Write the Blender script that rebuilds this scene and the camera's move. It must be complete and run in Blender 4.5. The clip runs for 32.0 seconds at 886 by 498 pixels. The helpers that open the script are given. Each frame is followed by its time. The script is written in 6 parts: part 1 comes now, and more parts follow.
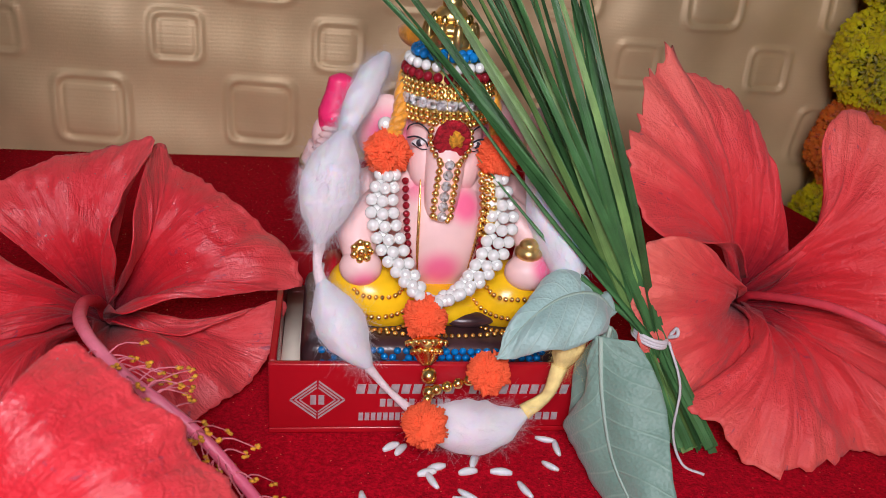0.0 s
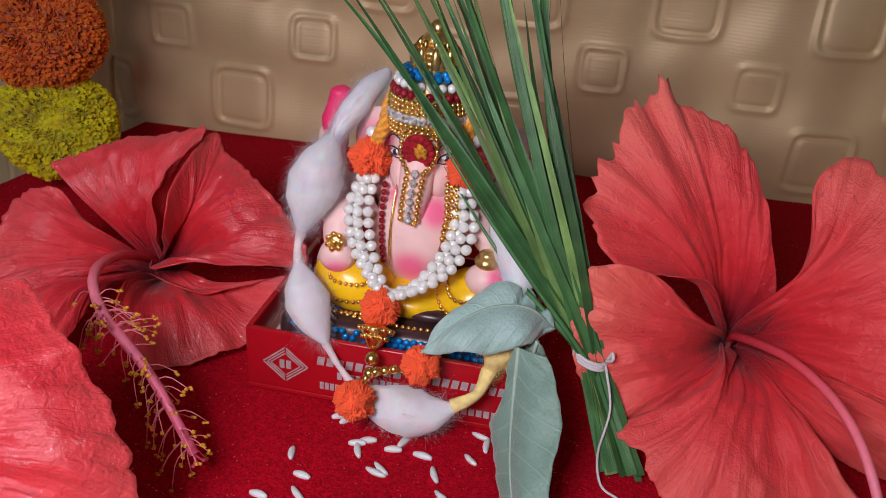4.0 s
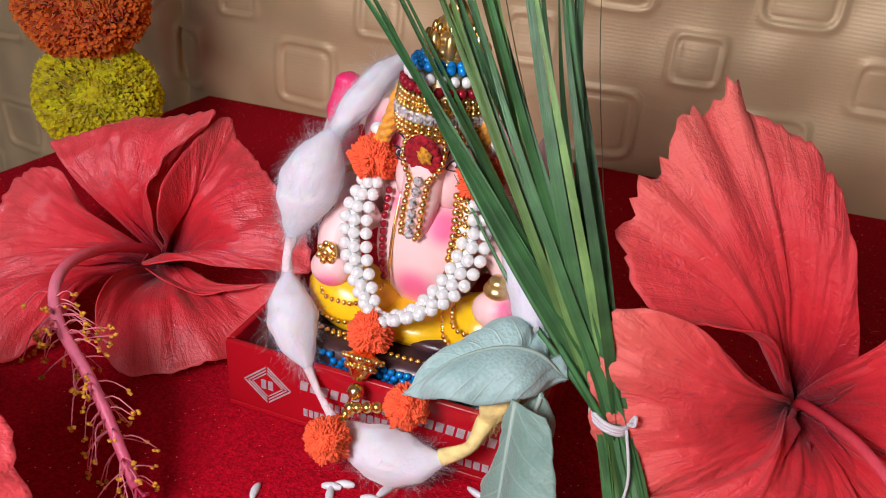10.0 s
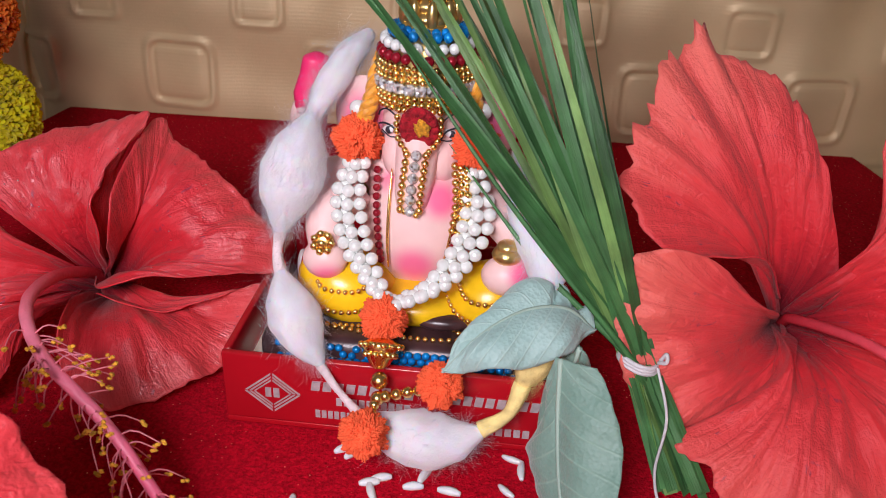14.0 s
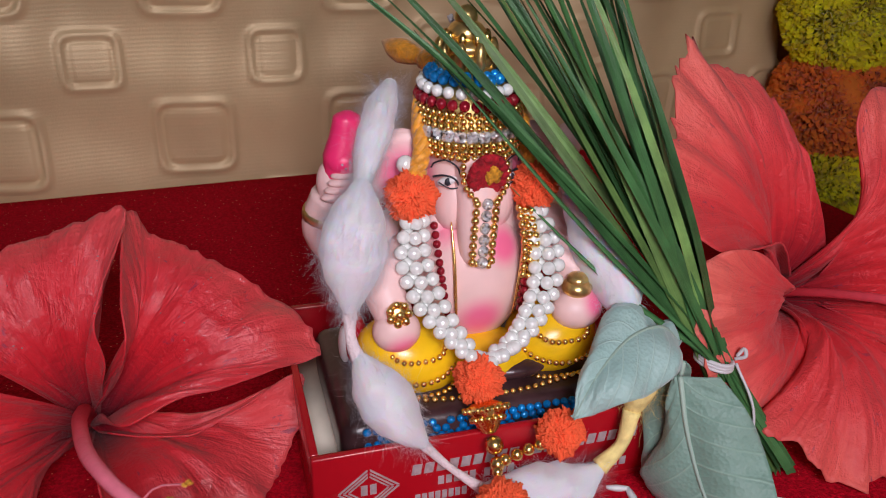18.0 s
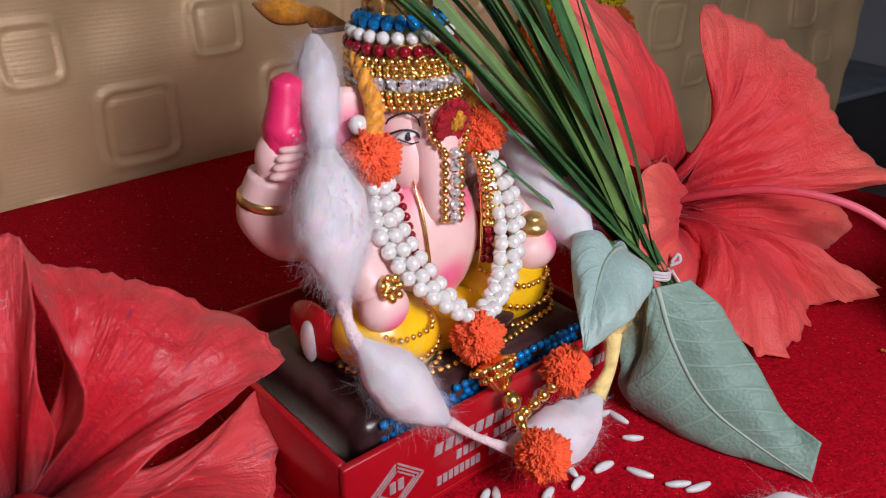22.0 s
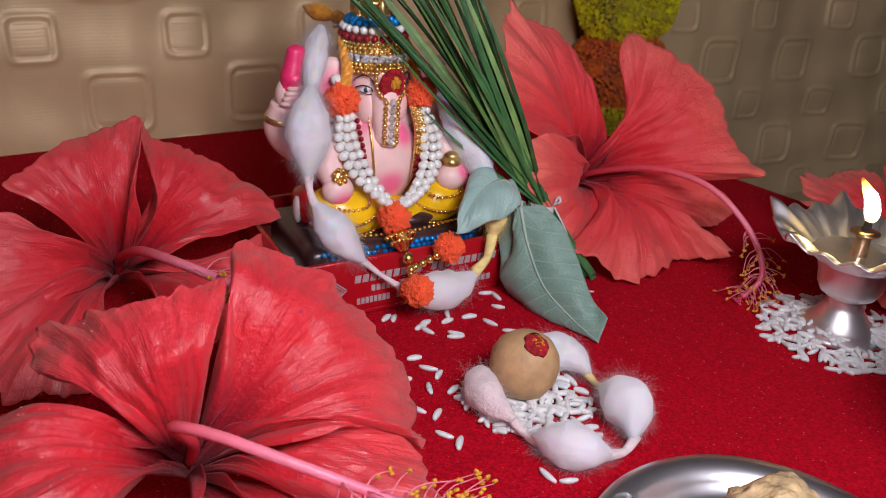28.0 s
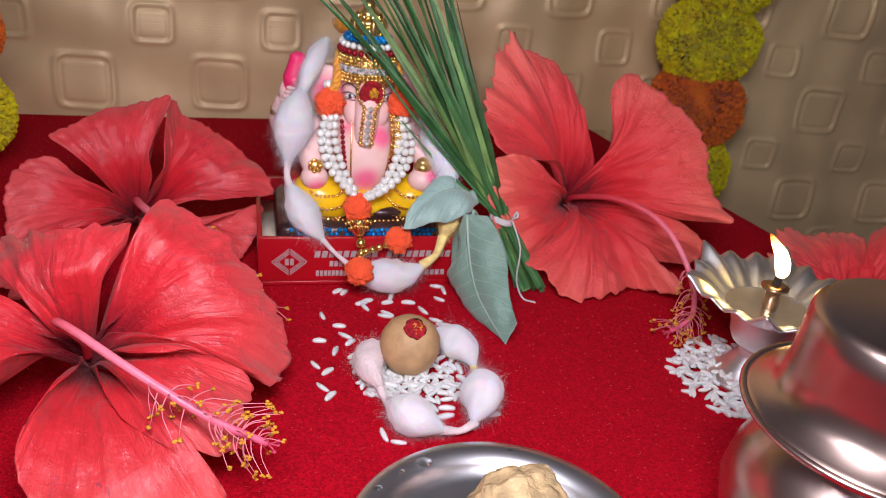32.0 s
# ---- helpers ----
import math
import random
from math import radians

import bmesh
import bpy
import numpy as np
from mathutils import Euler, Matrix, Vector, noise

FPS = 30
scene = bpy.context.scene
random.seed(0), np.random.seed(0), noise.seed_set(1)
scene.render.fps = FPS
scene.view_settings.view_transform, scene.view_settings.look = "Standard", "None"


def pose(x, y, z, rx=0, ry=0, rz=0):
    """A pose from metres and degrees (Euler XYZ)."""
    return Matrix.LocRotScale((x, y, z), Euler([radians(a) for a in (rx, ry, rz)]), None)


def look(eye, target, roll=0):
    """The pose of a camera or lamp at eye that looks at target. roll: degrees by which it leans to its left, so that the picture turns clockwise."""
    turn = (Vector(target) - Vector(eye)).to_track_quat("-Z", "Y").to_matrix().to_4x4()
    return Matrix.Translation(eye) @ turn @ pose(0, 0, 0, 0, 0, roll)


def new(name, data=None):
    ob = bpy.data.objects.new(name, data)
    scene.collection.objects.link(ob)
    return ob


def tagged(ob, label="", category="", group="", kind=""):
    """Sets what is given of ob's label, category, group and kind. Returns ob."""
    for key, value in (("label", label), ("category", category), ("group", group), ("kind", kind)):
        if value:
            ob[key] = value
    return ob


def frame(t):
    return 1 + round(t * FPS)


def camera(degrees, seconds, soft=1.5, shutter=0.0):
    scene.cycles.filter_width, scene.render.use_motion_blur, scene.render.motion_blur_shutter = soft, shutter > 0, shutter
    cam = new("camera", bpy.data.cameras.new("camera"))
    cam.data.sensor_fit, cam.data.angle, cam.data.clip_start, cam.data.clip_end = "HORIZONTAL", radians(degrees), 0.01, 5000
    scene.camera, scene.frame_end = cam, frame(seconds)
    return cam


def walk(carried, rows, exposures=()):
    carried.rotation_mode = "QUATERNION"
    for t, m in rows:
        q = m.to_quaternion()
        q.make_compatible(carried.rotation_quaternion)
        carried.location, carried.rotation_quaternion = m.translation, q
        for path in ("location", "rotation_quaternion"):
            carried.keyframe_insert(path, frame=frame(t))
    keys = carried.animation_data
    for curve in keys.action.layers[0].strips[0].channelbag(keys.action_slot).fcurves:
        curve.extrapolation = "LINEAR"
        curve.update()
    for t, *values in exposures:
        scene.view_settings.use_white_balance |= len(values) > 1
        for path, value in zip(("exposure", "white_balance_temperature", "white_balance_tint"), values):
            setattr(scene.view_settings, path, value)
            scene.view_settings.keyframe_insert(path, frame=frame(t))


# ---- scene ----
# camera and its walk
cam = camera(57.3, 32.0, soft=0.85)
cam.data.dof.use_dof, cam.data.dof.focus_distance, cam.data.dof.aperture_fstop = True, 0.27, 28.0
METRES, EYE, TILT, LEAN, TURN = 0.77, 0.1655, -25.0, -4.93, 0.0
ROWS = [
    (0.0, 0.0, 0.0, 0.0, 0.0, 0.0, 0.0),
    (0.5, 0.0149, -0.0026, -0.0002, 2.08, -0.12, -0.97),
    (1.0, 0.0309, -0.0048, 0.0005, 4.12, -0.21, -1.7),
    (1.5, 0.0463, -0.0089, 0.0039, 6.27, -0.32, -2.46),
    (2.0, 0.0595, -0.0108, 0.0071, 8.39, -0.46, -3.27),
    (2.5, 0.0761, -0.0084, 0.004, 10.53, -0.83, -4.2),
    (3.0, 0.0872, -0.0114, -0.0013, 12.59, -0.97, -5.34),
    (3.5, 0.105, -0.0147, 0.0059, 14.76, -1.1, -6.2),
    (5.5, 0.1649, -0.0133, 0.014, 22.74, -1.35, -9.93),
    (6.0, 0.1744, -0.0053, 0.0233, 24.43, -1.48, -10.88),
    (6.5, 0.1717, 0.0078, 0.0275, 25.65, -1.75, -11.62),
    (7.0, 0.1611, 0.0166, 0.0336, 26.67, -1.97, -12.27),
    (7.5, 0.1434, 0.0344, 0.0425, 27.35, -2.3, -12.7),
    (8.0, 0.1403, 0.0576, 0.0426, 27.48, -2.76, -12.69),
    (8.5, 0.1453, 0.0624, 0.0407, 27.41, -3.27, -12.4),
    (9.0, 0.149, 0.0586, 0.0386, 27.07, -3.54, -11.97),
    (9.5, 0.1466, 0.0529, 0.0394, 26.44, -3.86, -11.39),
    (10.0, 0.1434, 0.0513, 0.0321, 25.4, -4.14, -10.68),
    (10.5, 0.1376, 0.0528, 0.0295, 24.15, -4.13, -9.77),
    (11.0, 0.1344, 0.0517, 0.0265, 22.83, -3.91, -8.89),
    (11.5, 0.1243, 0.0476, 0.027, 21.5, -3.7, -8.13),
    (12.0, 0.118, 0.0451, 0.0252, 20.04, -3.55, -7.27),
    (12.5, 0.1098, 0.0421, 0.0225, 18.43, -3.52, -6.28),
    (13.0, 0.101, 0.0383, 0.0198, 16.65, -3.53, -5.37),
    (13.5, 0.0889, 0.0364, 0.0185, 14.72, -3.53, -4.45),
    (15.5, 0.0444, 0.0329, 0.0169, 6.08, -2.71, 0.68),
    (16.0, 0.0234, 0.0345, 0.0187, 3.65, -2.61, 1.81),
    (16.5, 0.0062, 0.0385, 0.0226, 1.11, -2.56, 2.9),
    (17.0, -0.0097, 0.0387, 0.0235, -1.51, -2.39, 4.08),
    (17.5, -0.028, 0.0408, 0.0263, -4.16, -2.29, 5.37),
    (18.0, -0.0477, 0.0444, 0.033, -7.02, -2.66, 6.92),
    (18.5, -0.06, 0.0513, 0.0415, -10.04, -3.18, 8.76),
    (19.0, -0.0707, 0.0502, 0.0391, -13.19, -3.65, 10.53),
    (19.5, -0.0961, 0.0572, 0.0425, -16.43, -4.3, 12.01),
    (20.0, -0.1065, 0.0668, 0.045, -19.68, -5.16, 13.37),
    (20.5, -0.1185, 0.0744, 0.0477, -22.84, -5.93, 14.67),
    (21.0, -0.1253, 0.0871, 0.049, -26.02, -6.8, 15.66),
    (21.5, -0.1275, 0.0898, 0.046, -28.47, -7.33, 16.38),
    (22.0, -0.1337, 0.0935, 0.04, -30.11, -7.92, 16.74),
    (22.5, -0.1312, 0.0976, 0.0317, -31.14, -8.53, 16.88),
    (23.0, -0.131, 0.0901, 0.0277, -31.43, -8.81, 16.97),
    (23.5, -0.1322, 0.066, 0.0259, -31.25, -9.04, 17.05),
    (24.0, -0.1348, 0.0407, 0.0225, -30.62, -8.95, 16.97),
    (24.5, -0.1444, 0.009, 0.0171, -29.64, -8.18, 16.79),
    (25.0, -0.147, -0.0161, 0.0147, -28.48, -7.57, 16.41),
    (25.5, -0.1464, -0.0314, 0.0066, -27.1, -6.87, 15.76),
    (27.5, -0.132, -0.087, -0.0185, -19.97, -3.76, 11.14),
    (28.0, -0.1217, -0.0998, -0.0234, -18.58, -3.36, 10.15),
    (28.5, -0.1152, -0.115, -0.032, -17.44, -3.14, 9.32),
    (29.0, -0.1011, -0.1268, -0.0387, -16.41, -3.09, 8.52),
    (29.5, -0.0906, -0.1465, -0.0411, -15.04, -2.64, 7.51),
    (30.0, -0.0774, -0.1546, -0.034, -13.43, -2.11, 6.31),
    (30.5, -0.0637, -0.1517, -0.0382, -11.71, -1.91, 5.08),
    (31.0, -0.0427, -0.1515, -0.0416, -9.78, -1.81, 3.85),
    (31.5, -0.0238, -0.1696, -0.0341, -7.61, -1.66, 2.7),
    (32.0, -0.0017, -0.1901, -0.0413, -5.38, -1.56, 1.48),
]
EXPOSURES = [(0.0, -0.05), (3.0, -0.25), (6.0, -0.28), (8.0, 0.08), (10.0, 0.20), (13.0, 0.12), (16.0, 0.0), (17.0, -0.22), (19.0, -0.20), (20.0, 0.04), (22.0, 0.0), (25.0, -0.04), (28.0, -0.30), (30.0, -0.12), (32.0, -0.05)]
walk(cam, [(t, pose(0, 0, EYE, TILT, LEAN, TURN) @ pose(METRES * x, METRES * y, METRES * z, 90 + pitch, roll, yaw)) for t, x, y, z, yaw, pitch, roll in ROWS], EXPOSURES)

# ---------------------------------------------------------------- light
world = bpy.data.worlds.new("room_air")
scene.world = world
world.use_nodes = True
world.node_tree.nodes["Background"].inputs[0].default_value = (0.75, 0.85, 1.0, 1)
world.node_tree.nodes["Background"].inputs[1].default_value = 0.02


def area_lamp(name, at, target, sx, sy, power, colour):
    data = bpy.data.lights.new(name, "AREA")
    data.shape, data.size, data.size_y, data.energy, data.color = "RECTANGLE", sx, sy, power, colour
    ob = new(name, data)
    ob.matrix_world = look(at, target)
    return ob


# fixed stand-in for light from about the camera's place; no such lamp stands there
area_lamp("added_front_light", (0.0, -0.10, 0.27), (0.02, 0.25, 0.04), 0.13, 0.09, 1.52, (0.97, 0.90, 1.0))
# weaker fill added from far in front; no window is known there
area_lamp("added_far_fill", (-0.06, -1.17, 0.52), (0.0, 0.2, 0.1), 0.50, 0.50, 2.4, (0.92, 0.90, 1.0))

# ---------------------------------------------------------------- mesh helpers
V = Vector


def thing(name, label, category, at=(0, 0, 0), rz=0.0, group="", kind=""):
    ob = new(name)
    ob.empty_display_size = 0.01
    ob.matrix_world = pose(at[0], at[1], at[2], 0, 0, rz)
    return tagged(ob, label, category, group, kind)


class Geo:
    """Vertices, faces, per-face material slot and per-vertex uv of one mesh."""

    def __init__(self):
        self.v, self.f, self.m, self.uv = [], [], [], []

    def add(self, verts, faces, slot=0, uv=None):
        n = len(self.v)
        self.v.extend([tuple(p) for p in verts])
        self.f.extend([tuple(i + n for i in f) for f in faces])
        self.m.extend([slot] * len(faces))
        self.uv.extend(uv if uv is not None else [(0.5, 0.5)] * len(verts))
        return self

    def mesh(self, name, mats, smooth=True):
        me = bpy.data.meshes.new(name)
        me.from_pydata(self.v, [], self.f)
        for mat in mats if isinstance(mats, (list, tuple)) else [mats]:
            me.materials.append(mat)
        me.polygons.foreach_set("material_index", self.m)
        me.polygons.foreach_set("use_smooth", [smooth] * len(self.f))
        layer = me.uv_layers.new(name="UVMap")
        loops = np.zeros(len(me.loops), dtype=np.int32)
        me.loops.foreach_get("vertex_index", loops)
        layer.data.foreach_set("uv", np.array(self.uv, dtype=np.float32)[loops].ravel())
        me.update()
        return me


def part(name, geo, mats, parent=None, label="", smooth=True, kind=""):
    """Links a Geo (or a bmesh) as one mesh object under a thing or a part."""
    if isinstance(geo, bmesh.types.BMesh):
        me = bpy.data.meshes.new(name)
        bmesh.ops.recalc_face_normals(geo, faces=geo.faces)
        for f in geo.faces:
            f.smooth = smooth
        geo.to_mesh(me)
        geo.free()
        me.materials.append(mats)
    else:
        me = geo.mesh(name, mats, smooth)
    ob = new(name, me)
    if parent is not None:
        ob.parent = parent
    return tagged(ob, label, kind=kind)


def share(name, me, m, parent=None, label=""):
    ob = new(name, me)
    if parent is not None:
        ob.parent = parent
    ob.matrix_basis = m
    return tagged(ob, label)


def ell(c, r, seg=16, rings=10, rot=None, bump=0.0, seed=0.0):
    vs, fs = [], []
    R = rot or Matrix.Identity(3)
    for i in range(rings + 1):
        a = math.pi * i / rings
        for j in range(seg):
            b = 2 * math.pi * j / seg
            d = V((math.sin(a) * math.cos(b), math.sin(a) * math.sin(b), math.cos(a)))
            k = 1 + bump * noise.noise(d * 2.3 + V((seed, seed * 1.7, 0))) if bump else 1
            vs.append(V(c) + R @ V((d.x * r[0] * k, d.y * r[1] * k, d.z * r[2] * k)))
    for i in range(rings):
        for j in range(seg):
            k = (j + 1) % seg
            fs.append((i * seg + j, (i + 1) * seg + j, (i + 1) * seg + k, i * seg + k))
    return vs, fs


def bez(pts, n):
    """n + 1 points of the smooth curve through pts (Catmull-Rom)."""
    P = [V(p) for p in pts]
    P = [P[0] * 2 - P[1]] + P + [P[-1] * 2 - P[-2]]
    out = []
    for i in range(n + 1):
        s = i / n * (len(P) - 3)
        k = min(int(s), len(P) - 4)
        t = s - k
        a, b, c, d = P[k:k + 4]
        out.append(0.5 * ((2 * b) + (c - a) * t + (2 * a - 5 * b + 4 * c - d) * t * t + (3 * b - a - 3 * c + d) * t ** 3))
    return out


def tube(pts, radii, seg=8, flat=1.0, wobble=0.0, seed=0.0):
    """A tube along pts; radii: a number or one for each point; flat squeezes it."""
    n = len(pts)
    if not isinstance(radii, (list, tuple)):
        radii = [radii] * n
    vs, fs, uv = [], [], []
    side = None
    for i in range(n):
        t = (V(pts[min(i + 1, n - 1)]) - V(pts[max(i - 1, 0)]))
        t = t.normalized() if t.length > 1e-9 else V((0, 0, 1))
        if side is None:
            side = t.orthogonal().normalized()
        side = (side - t * side.dot(t)).normalized()
        up = t.cross(side)
        for j in range(seg):
            a = 2 * math.pi * j / seg
            k = radii[i]
            if wobble:
                k *= 1 + wobble * noise.noise(V((math.cos(a) * 1.5 + seed, math.sin(a) * 1.5, i * 0.35 + seed)))
            vs.append(V(pts[i]) + side * (math.cos(a) * k) + up * (math.sin(a) * k * flat))
            uv.append((i / (n - 1), j / seg))
    for i in range(n - 1):
        for j in range(seg):
            k = (j + 1) % seg
            fs.append((i * seg + j, i * seg + k, (i + 1) * seg + k, (i + 1) * seg + j))
    fs.append(tuple(range(seg - 1, -1, -1)))
    fs.append(tuple((n - 1) * seg + j for j in range(seg)))
    return vs, fs, 0, uv


def put(geo, made, slot):
    geo.add(made[0], made[1], slot, made[3] if len(made) > 3 else None)


def lathe(profile, seg=48, shape=None):
    """Turns (radius, height) pairs round z; shape(angle, radius, height) may return another radius and height."""
    vs, fs, uv = [], [], []
    for i, (r, z) in enumerate(profile):
        for j in range(seg):
            a = 2 * math.pi * j / seg
            rr, zz = shape(a, r, z) if shape else (r, z)
            vs.append((rr * math.cos(a), rr * math.sin(a), zz))
            uv.append((i / (len(profile) - 1), j / seg))
    for i in range(len(profile) - 1):
        for j in range(seg):
            k = (j + 1) % seg
            fs.append((i * seg + j, i * seg + k, (i + 1) * seg + k, (i + 1) * seg + j))
    return vs, fs, 0, uv


def grid(fn, nu, nv):
    """A sheet: fn(u, v) with u and v in 0..1."""
    vs, uv, fs = [], [], []
    for i in range(nu + 1):
        for j in range(nv + 1):
            vs.append(fn(i / nu, j / nv))
            uv.append((i / nu, j / nv))
    w = nv + 1
    for i in range(nu):
        for j in range(nv):
            fs.append((i * w + j, (i + 1) * w + j, (i + 1) * w + j + 1, i * w + j + 1))
    return vs, fs, 0, uv


def rbox(x0, y0, z0, x1, y1, z1, bevel=0.0, seg=2):
    bm = bmesh.new()
    bmesh.ops.create_cube(bm, size=1.0)
    for v in bm.verts:
        v.co = V(((x0 + x1) / 2 + v.co.x * (x1 - x0), (y0 + y1) / 2 + v.co.y * (y1 - y0), (z0 + z1) / 2 + v.co.z * (z1 - z0)))
    if bevel:
        bmesh.ops.bevel(bm, geom=bm.edges[:], offset=bevel, segments=seg, profile=0.6, affect="EDGES")
    return bm


def bm_geo(bm):
    bm.verts.index_update()
    out = [v.co.copy() for v in bm.verts], [[v.index for v in f.verts] for f in bm.faces]
    bm.free()
    return out


def smooth01(x):
    x = max(0.0, min(1.0, x))
    return x * x * (3 - 2 * x)


# ---------------------------------------------------------------- materials
def mat(name, colour, rough=0.5, metal=0.0, spread=0.15, scale=40.0, bump=0.1, bump_scale=200.0, **more):
    """Base colour varied at two scales and a fine relief."""
    m = bpy.data.materials.new(name)
    m.use_nodes = True
    nt = m.node_tree
    b = nt.nodes["Principled BSDF"]
    tc = nt.nodes.new("ShaderNodeTexCoord")
    n1 = nt.nodes.new("ShaderNodeTexNoise")
    n1.inputs["Scale"].default_value, n1.inputs["Detail"].default_value = scale, 6
    nt.links.new(tc.outputs["Object"], n1.inputs["Vector"])
    mix = nt.nodes.new("ShaderNodeMix")
    mix.data_type = "RGBA"
    c = V(colour)
    mix.inputs["A"].default_value = (*(c * (1 - spread)), 1)
    mix.inputs["B"].default_value = (*[min(1, x * (1 + spread)) for x in c], 1)
    ramp = nt.nodes.new("ShaderNodeValToRGB")
    ramp.color_ramp.elements[0].position, ramp.color_ramp.elements[1].position = 0.35, 0.65
    nt.links.new(n1.outputs["Fac"], ramp.inputs["Fac"])
    nt.links.new(ramp.outputs["Color"], mix.inputs["Factor"])
    nt.links.new(mix.outputs["Result"], b.inputs["Base Color"])
    b.inputs["Roughness"].default_value, b.inputs["Metallic"].default_value = rough, metal
    if bump:
        n2 = nt.nodes.new("ShaderNodeTexNoise")
        n2.inputs["Scale"].default_value, n2.inputs["Detail"].default_value = bump_scale, 4
        nt.links.new(tc.outputs["Object"], n2.inputs["Vector"])
        bp = nt.nodes.new("ShaderNodeBump")
        bp.inputs["Strength"].default_value, bp.inputs["Distance"].default_value = bump, 0.001
        nt.links.new(n2.outputs["Fac"], bp.inputs["Height"])
        nt.links.new(bp.outputs["Normal"], b.inputs["Normal"])
    for key, value in more.items():
        b.inputs[key.replace("_", " ")].default_value = value
    return m


def nodes_of(m):
    return m.node_tree, m.node_tree.nodes["Principled BSDF"]


def petal_material(name, tone, throat, wet):
    """Hibiscus petal: crimson throat, paler margin, forking veins, bruises and, where wet, a film of water."""
    m = bpy.data.materials.new(name)
    m.use_nodes = True
    nt, b = nodes_of(m)
    N, L = nt.nodes.new, nt.links.new

    def math_node(op, a, c, d=None):
        q = N("ShaderNodeMath")
        q.operation = op
        for i, x in enumerate((a, c, d)):
            if x is None:
                continue
            if isinstance(x, (int, float)):
                q.inputs[i].default_value = x
            else:
                L(x, q.inputs[i])
        return q.outputs[0]

    def noise_node(vec, scale, detail, distort=0.0):
        q = N("ShaderNodeTexNoise")
        q.inputs["Scale"].default_value, q.inputs["Detail"].default_value, q.inputs["Distortion"].default_value = scale, detail, distort
        L(vec, q.inputs["Vector"])
        return q.outputs["Fac"]

    def rerange(x, a, c, d, e):
        q = N("ShaderNodeMapRange")
        q.interpolation_type = "SMOOTHSTEP"
        for key, value in (("From Min", a), ("From Max", c), ("To Min", d), ("To Max", e)):
            q.inputs[key].default_value = value
        L(x, q.inputs["Value"])
        return q.outputs["Result"]

    uvn, tc, info = N("ShaderNodeUVMap"), N("ShaderNodeTexCoord"), N("ShaderNodeObjectInfo")
    sep = N("ShaderNodeSeparateXYZ")
    L(uvn.outputs["UV"], sep.inputs[0])
    u, v = sep.outputs[0], sep.outputs[1]
    # from the throat outwards, wavering from vein to vein
    mapn = N("ShaderNodeMapping")
    mapn.inputs["Scale"].default_value = (2.2, 26.0, 1.0)
    L(uvn.outputs["UV"], mapn.inputs["Vector"])
    shift = N("ShaderNodeVectorMath")
    shift.operation = "ADD"
    L(mapn.outputs["Vector"], shift.inputs[0])
    L(info.outputs["Random"], shift.inputs[1])
    vein = noise_node(shift.outputs[0], 1.0, 6, 0.9)
    fine = N("ShaderNodeMapping")
    fine.inputs["Scale"].default_value = (7.0, 95.0, 1.0)
    L(uvn.outputs["UV"], fine.inputs["Vector"])
    hair = noise_node(fine.outputs["Vector"], 1.0, 4, 1.2)
    along = math_node("MULTIPLY_ADD", math_node("SUBTRACT", vein, 0.5), 0.24, u)
    ramp = N("ShaderNodeValToRGB")
    e = ramp.color_ramp.elements
    e[0].position, e[0].color = 0.08, (*throat, 1)
    e[1].position, e[1].color = 0.32, (tone[0] * 0.94, tone[1] * 0.45, tone[2] * 0.6, 1)
    e.new(0.62).color = (*tone, 1)
    e.new(1.0).color = (min(1, tone[0] * 1.08), tone[1] * 2.8, tone[2] * 2.0, 1)
    L(along, ramp.inputs["Fac"])
    # darker veins, fine and coarse
    mul = N("ShaderNodeMix")
    mul.data_type, mul.blend_type = "RGBA", "MULTIPLY"
    mul.inputs["B"].default_value = (0.76, 0.40, 0.48, 1)
    L(ramp.outputs["Color"], mul.inputs["A"])
    dark = math_node("MULTIPLY_ADD", rerange(hair, 0.60, 0.40, 0.0, 1.0), 0.17, math_node("MULTIPLY", rerange(vein, 0.50, 0.36, 0.0, 1.0), 0.20))
    L(dark, mul.inputs["Factor"])
    # bruises, purple-grey and narrow, along the veins
    bru = noise_node(tc.outputs["Object"], 120.0, 5, 1.5)
    mx = N("ShaderNodeMix")
    mx.data_type = "RGBA"
    mx.inputs["B"].default_value = (0.20, 0.05, 0.12, 1)
    L(math_node("MULTIPLY", math_node("MULTIPLY", rerange(bru, 0.63, 0.72, 0.0, 1.0), rerange(hair, 0.50, 0.58, 0.0, 1.0)), 0.55), mx.inputs["Factor"])
    L(mul.outputs["Result"], mx.inputs["A"])
    L(mx.outputs["Result"], b.inputs["Base Color"])
    film = noise_node(tc.outputs["Object"], 46.0, 4, 0.5)
    L(rerange(film, 0.40, 0.62, 0.52, 0.42 - 0.08 * wet), b.inputs["Roughness"])
    b.inputs["Specular IOR Level"].default_value = 0.45
    b.inputs["Sheen Weight"].default_value = 0.25
    b.inputs["Sheen Tint"].default_value = (1, 0.50, 0.50, 1)
    # veins stand out less near the throat, where they crowd; a crepe of small creases covers all
    crepe = math_node("MULTIPLY_ADD", noise_node(tc.outputs["Object"], 330.0, 3, 1.0), 0.8, math_node("MULTIPLY", noise_node(tc.outputs["Object"], 1200.0, 3), 0.35))
    relief = math_node("MULTIPLY_ADD", math_node("MULTIPLY_ADD", vein, 1.3, math_node("MULTIPLY", hair, 0.6)), rerange(u, 0.05, 0.65, 0.05, 1.0), crepe)
    bp = N("ShaderNodeBump")
    bp.inputs["Strength"].default_value, bp.inputs["Distance"].default_value = 0.60, 0.0015
    L(relief, bp.inputs["Height"])
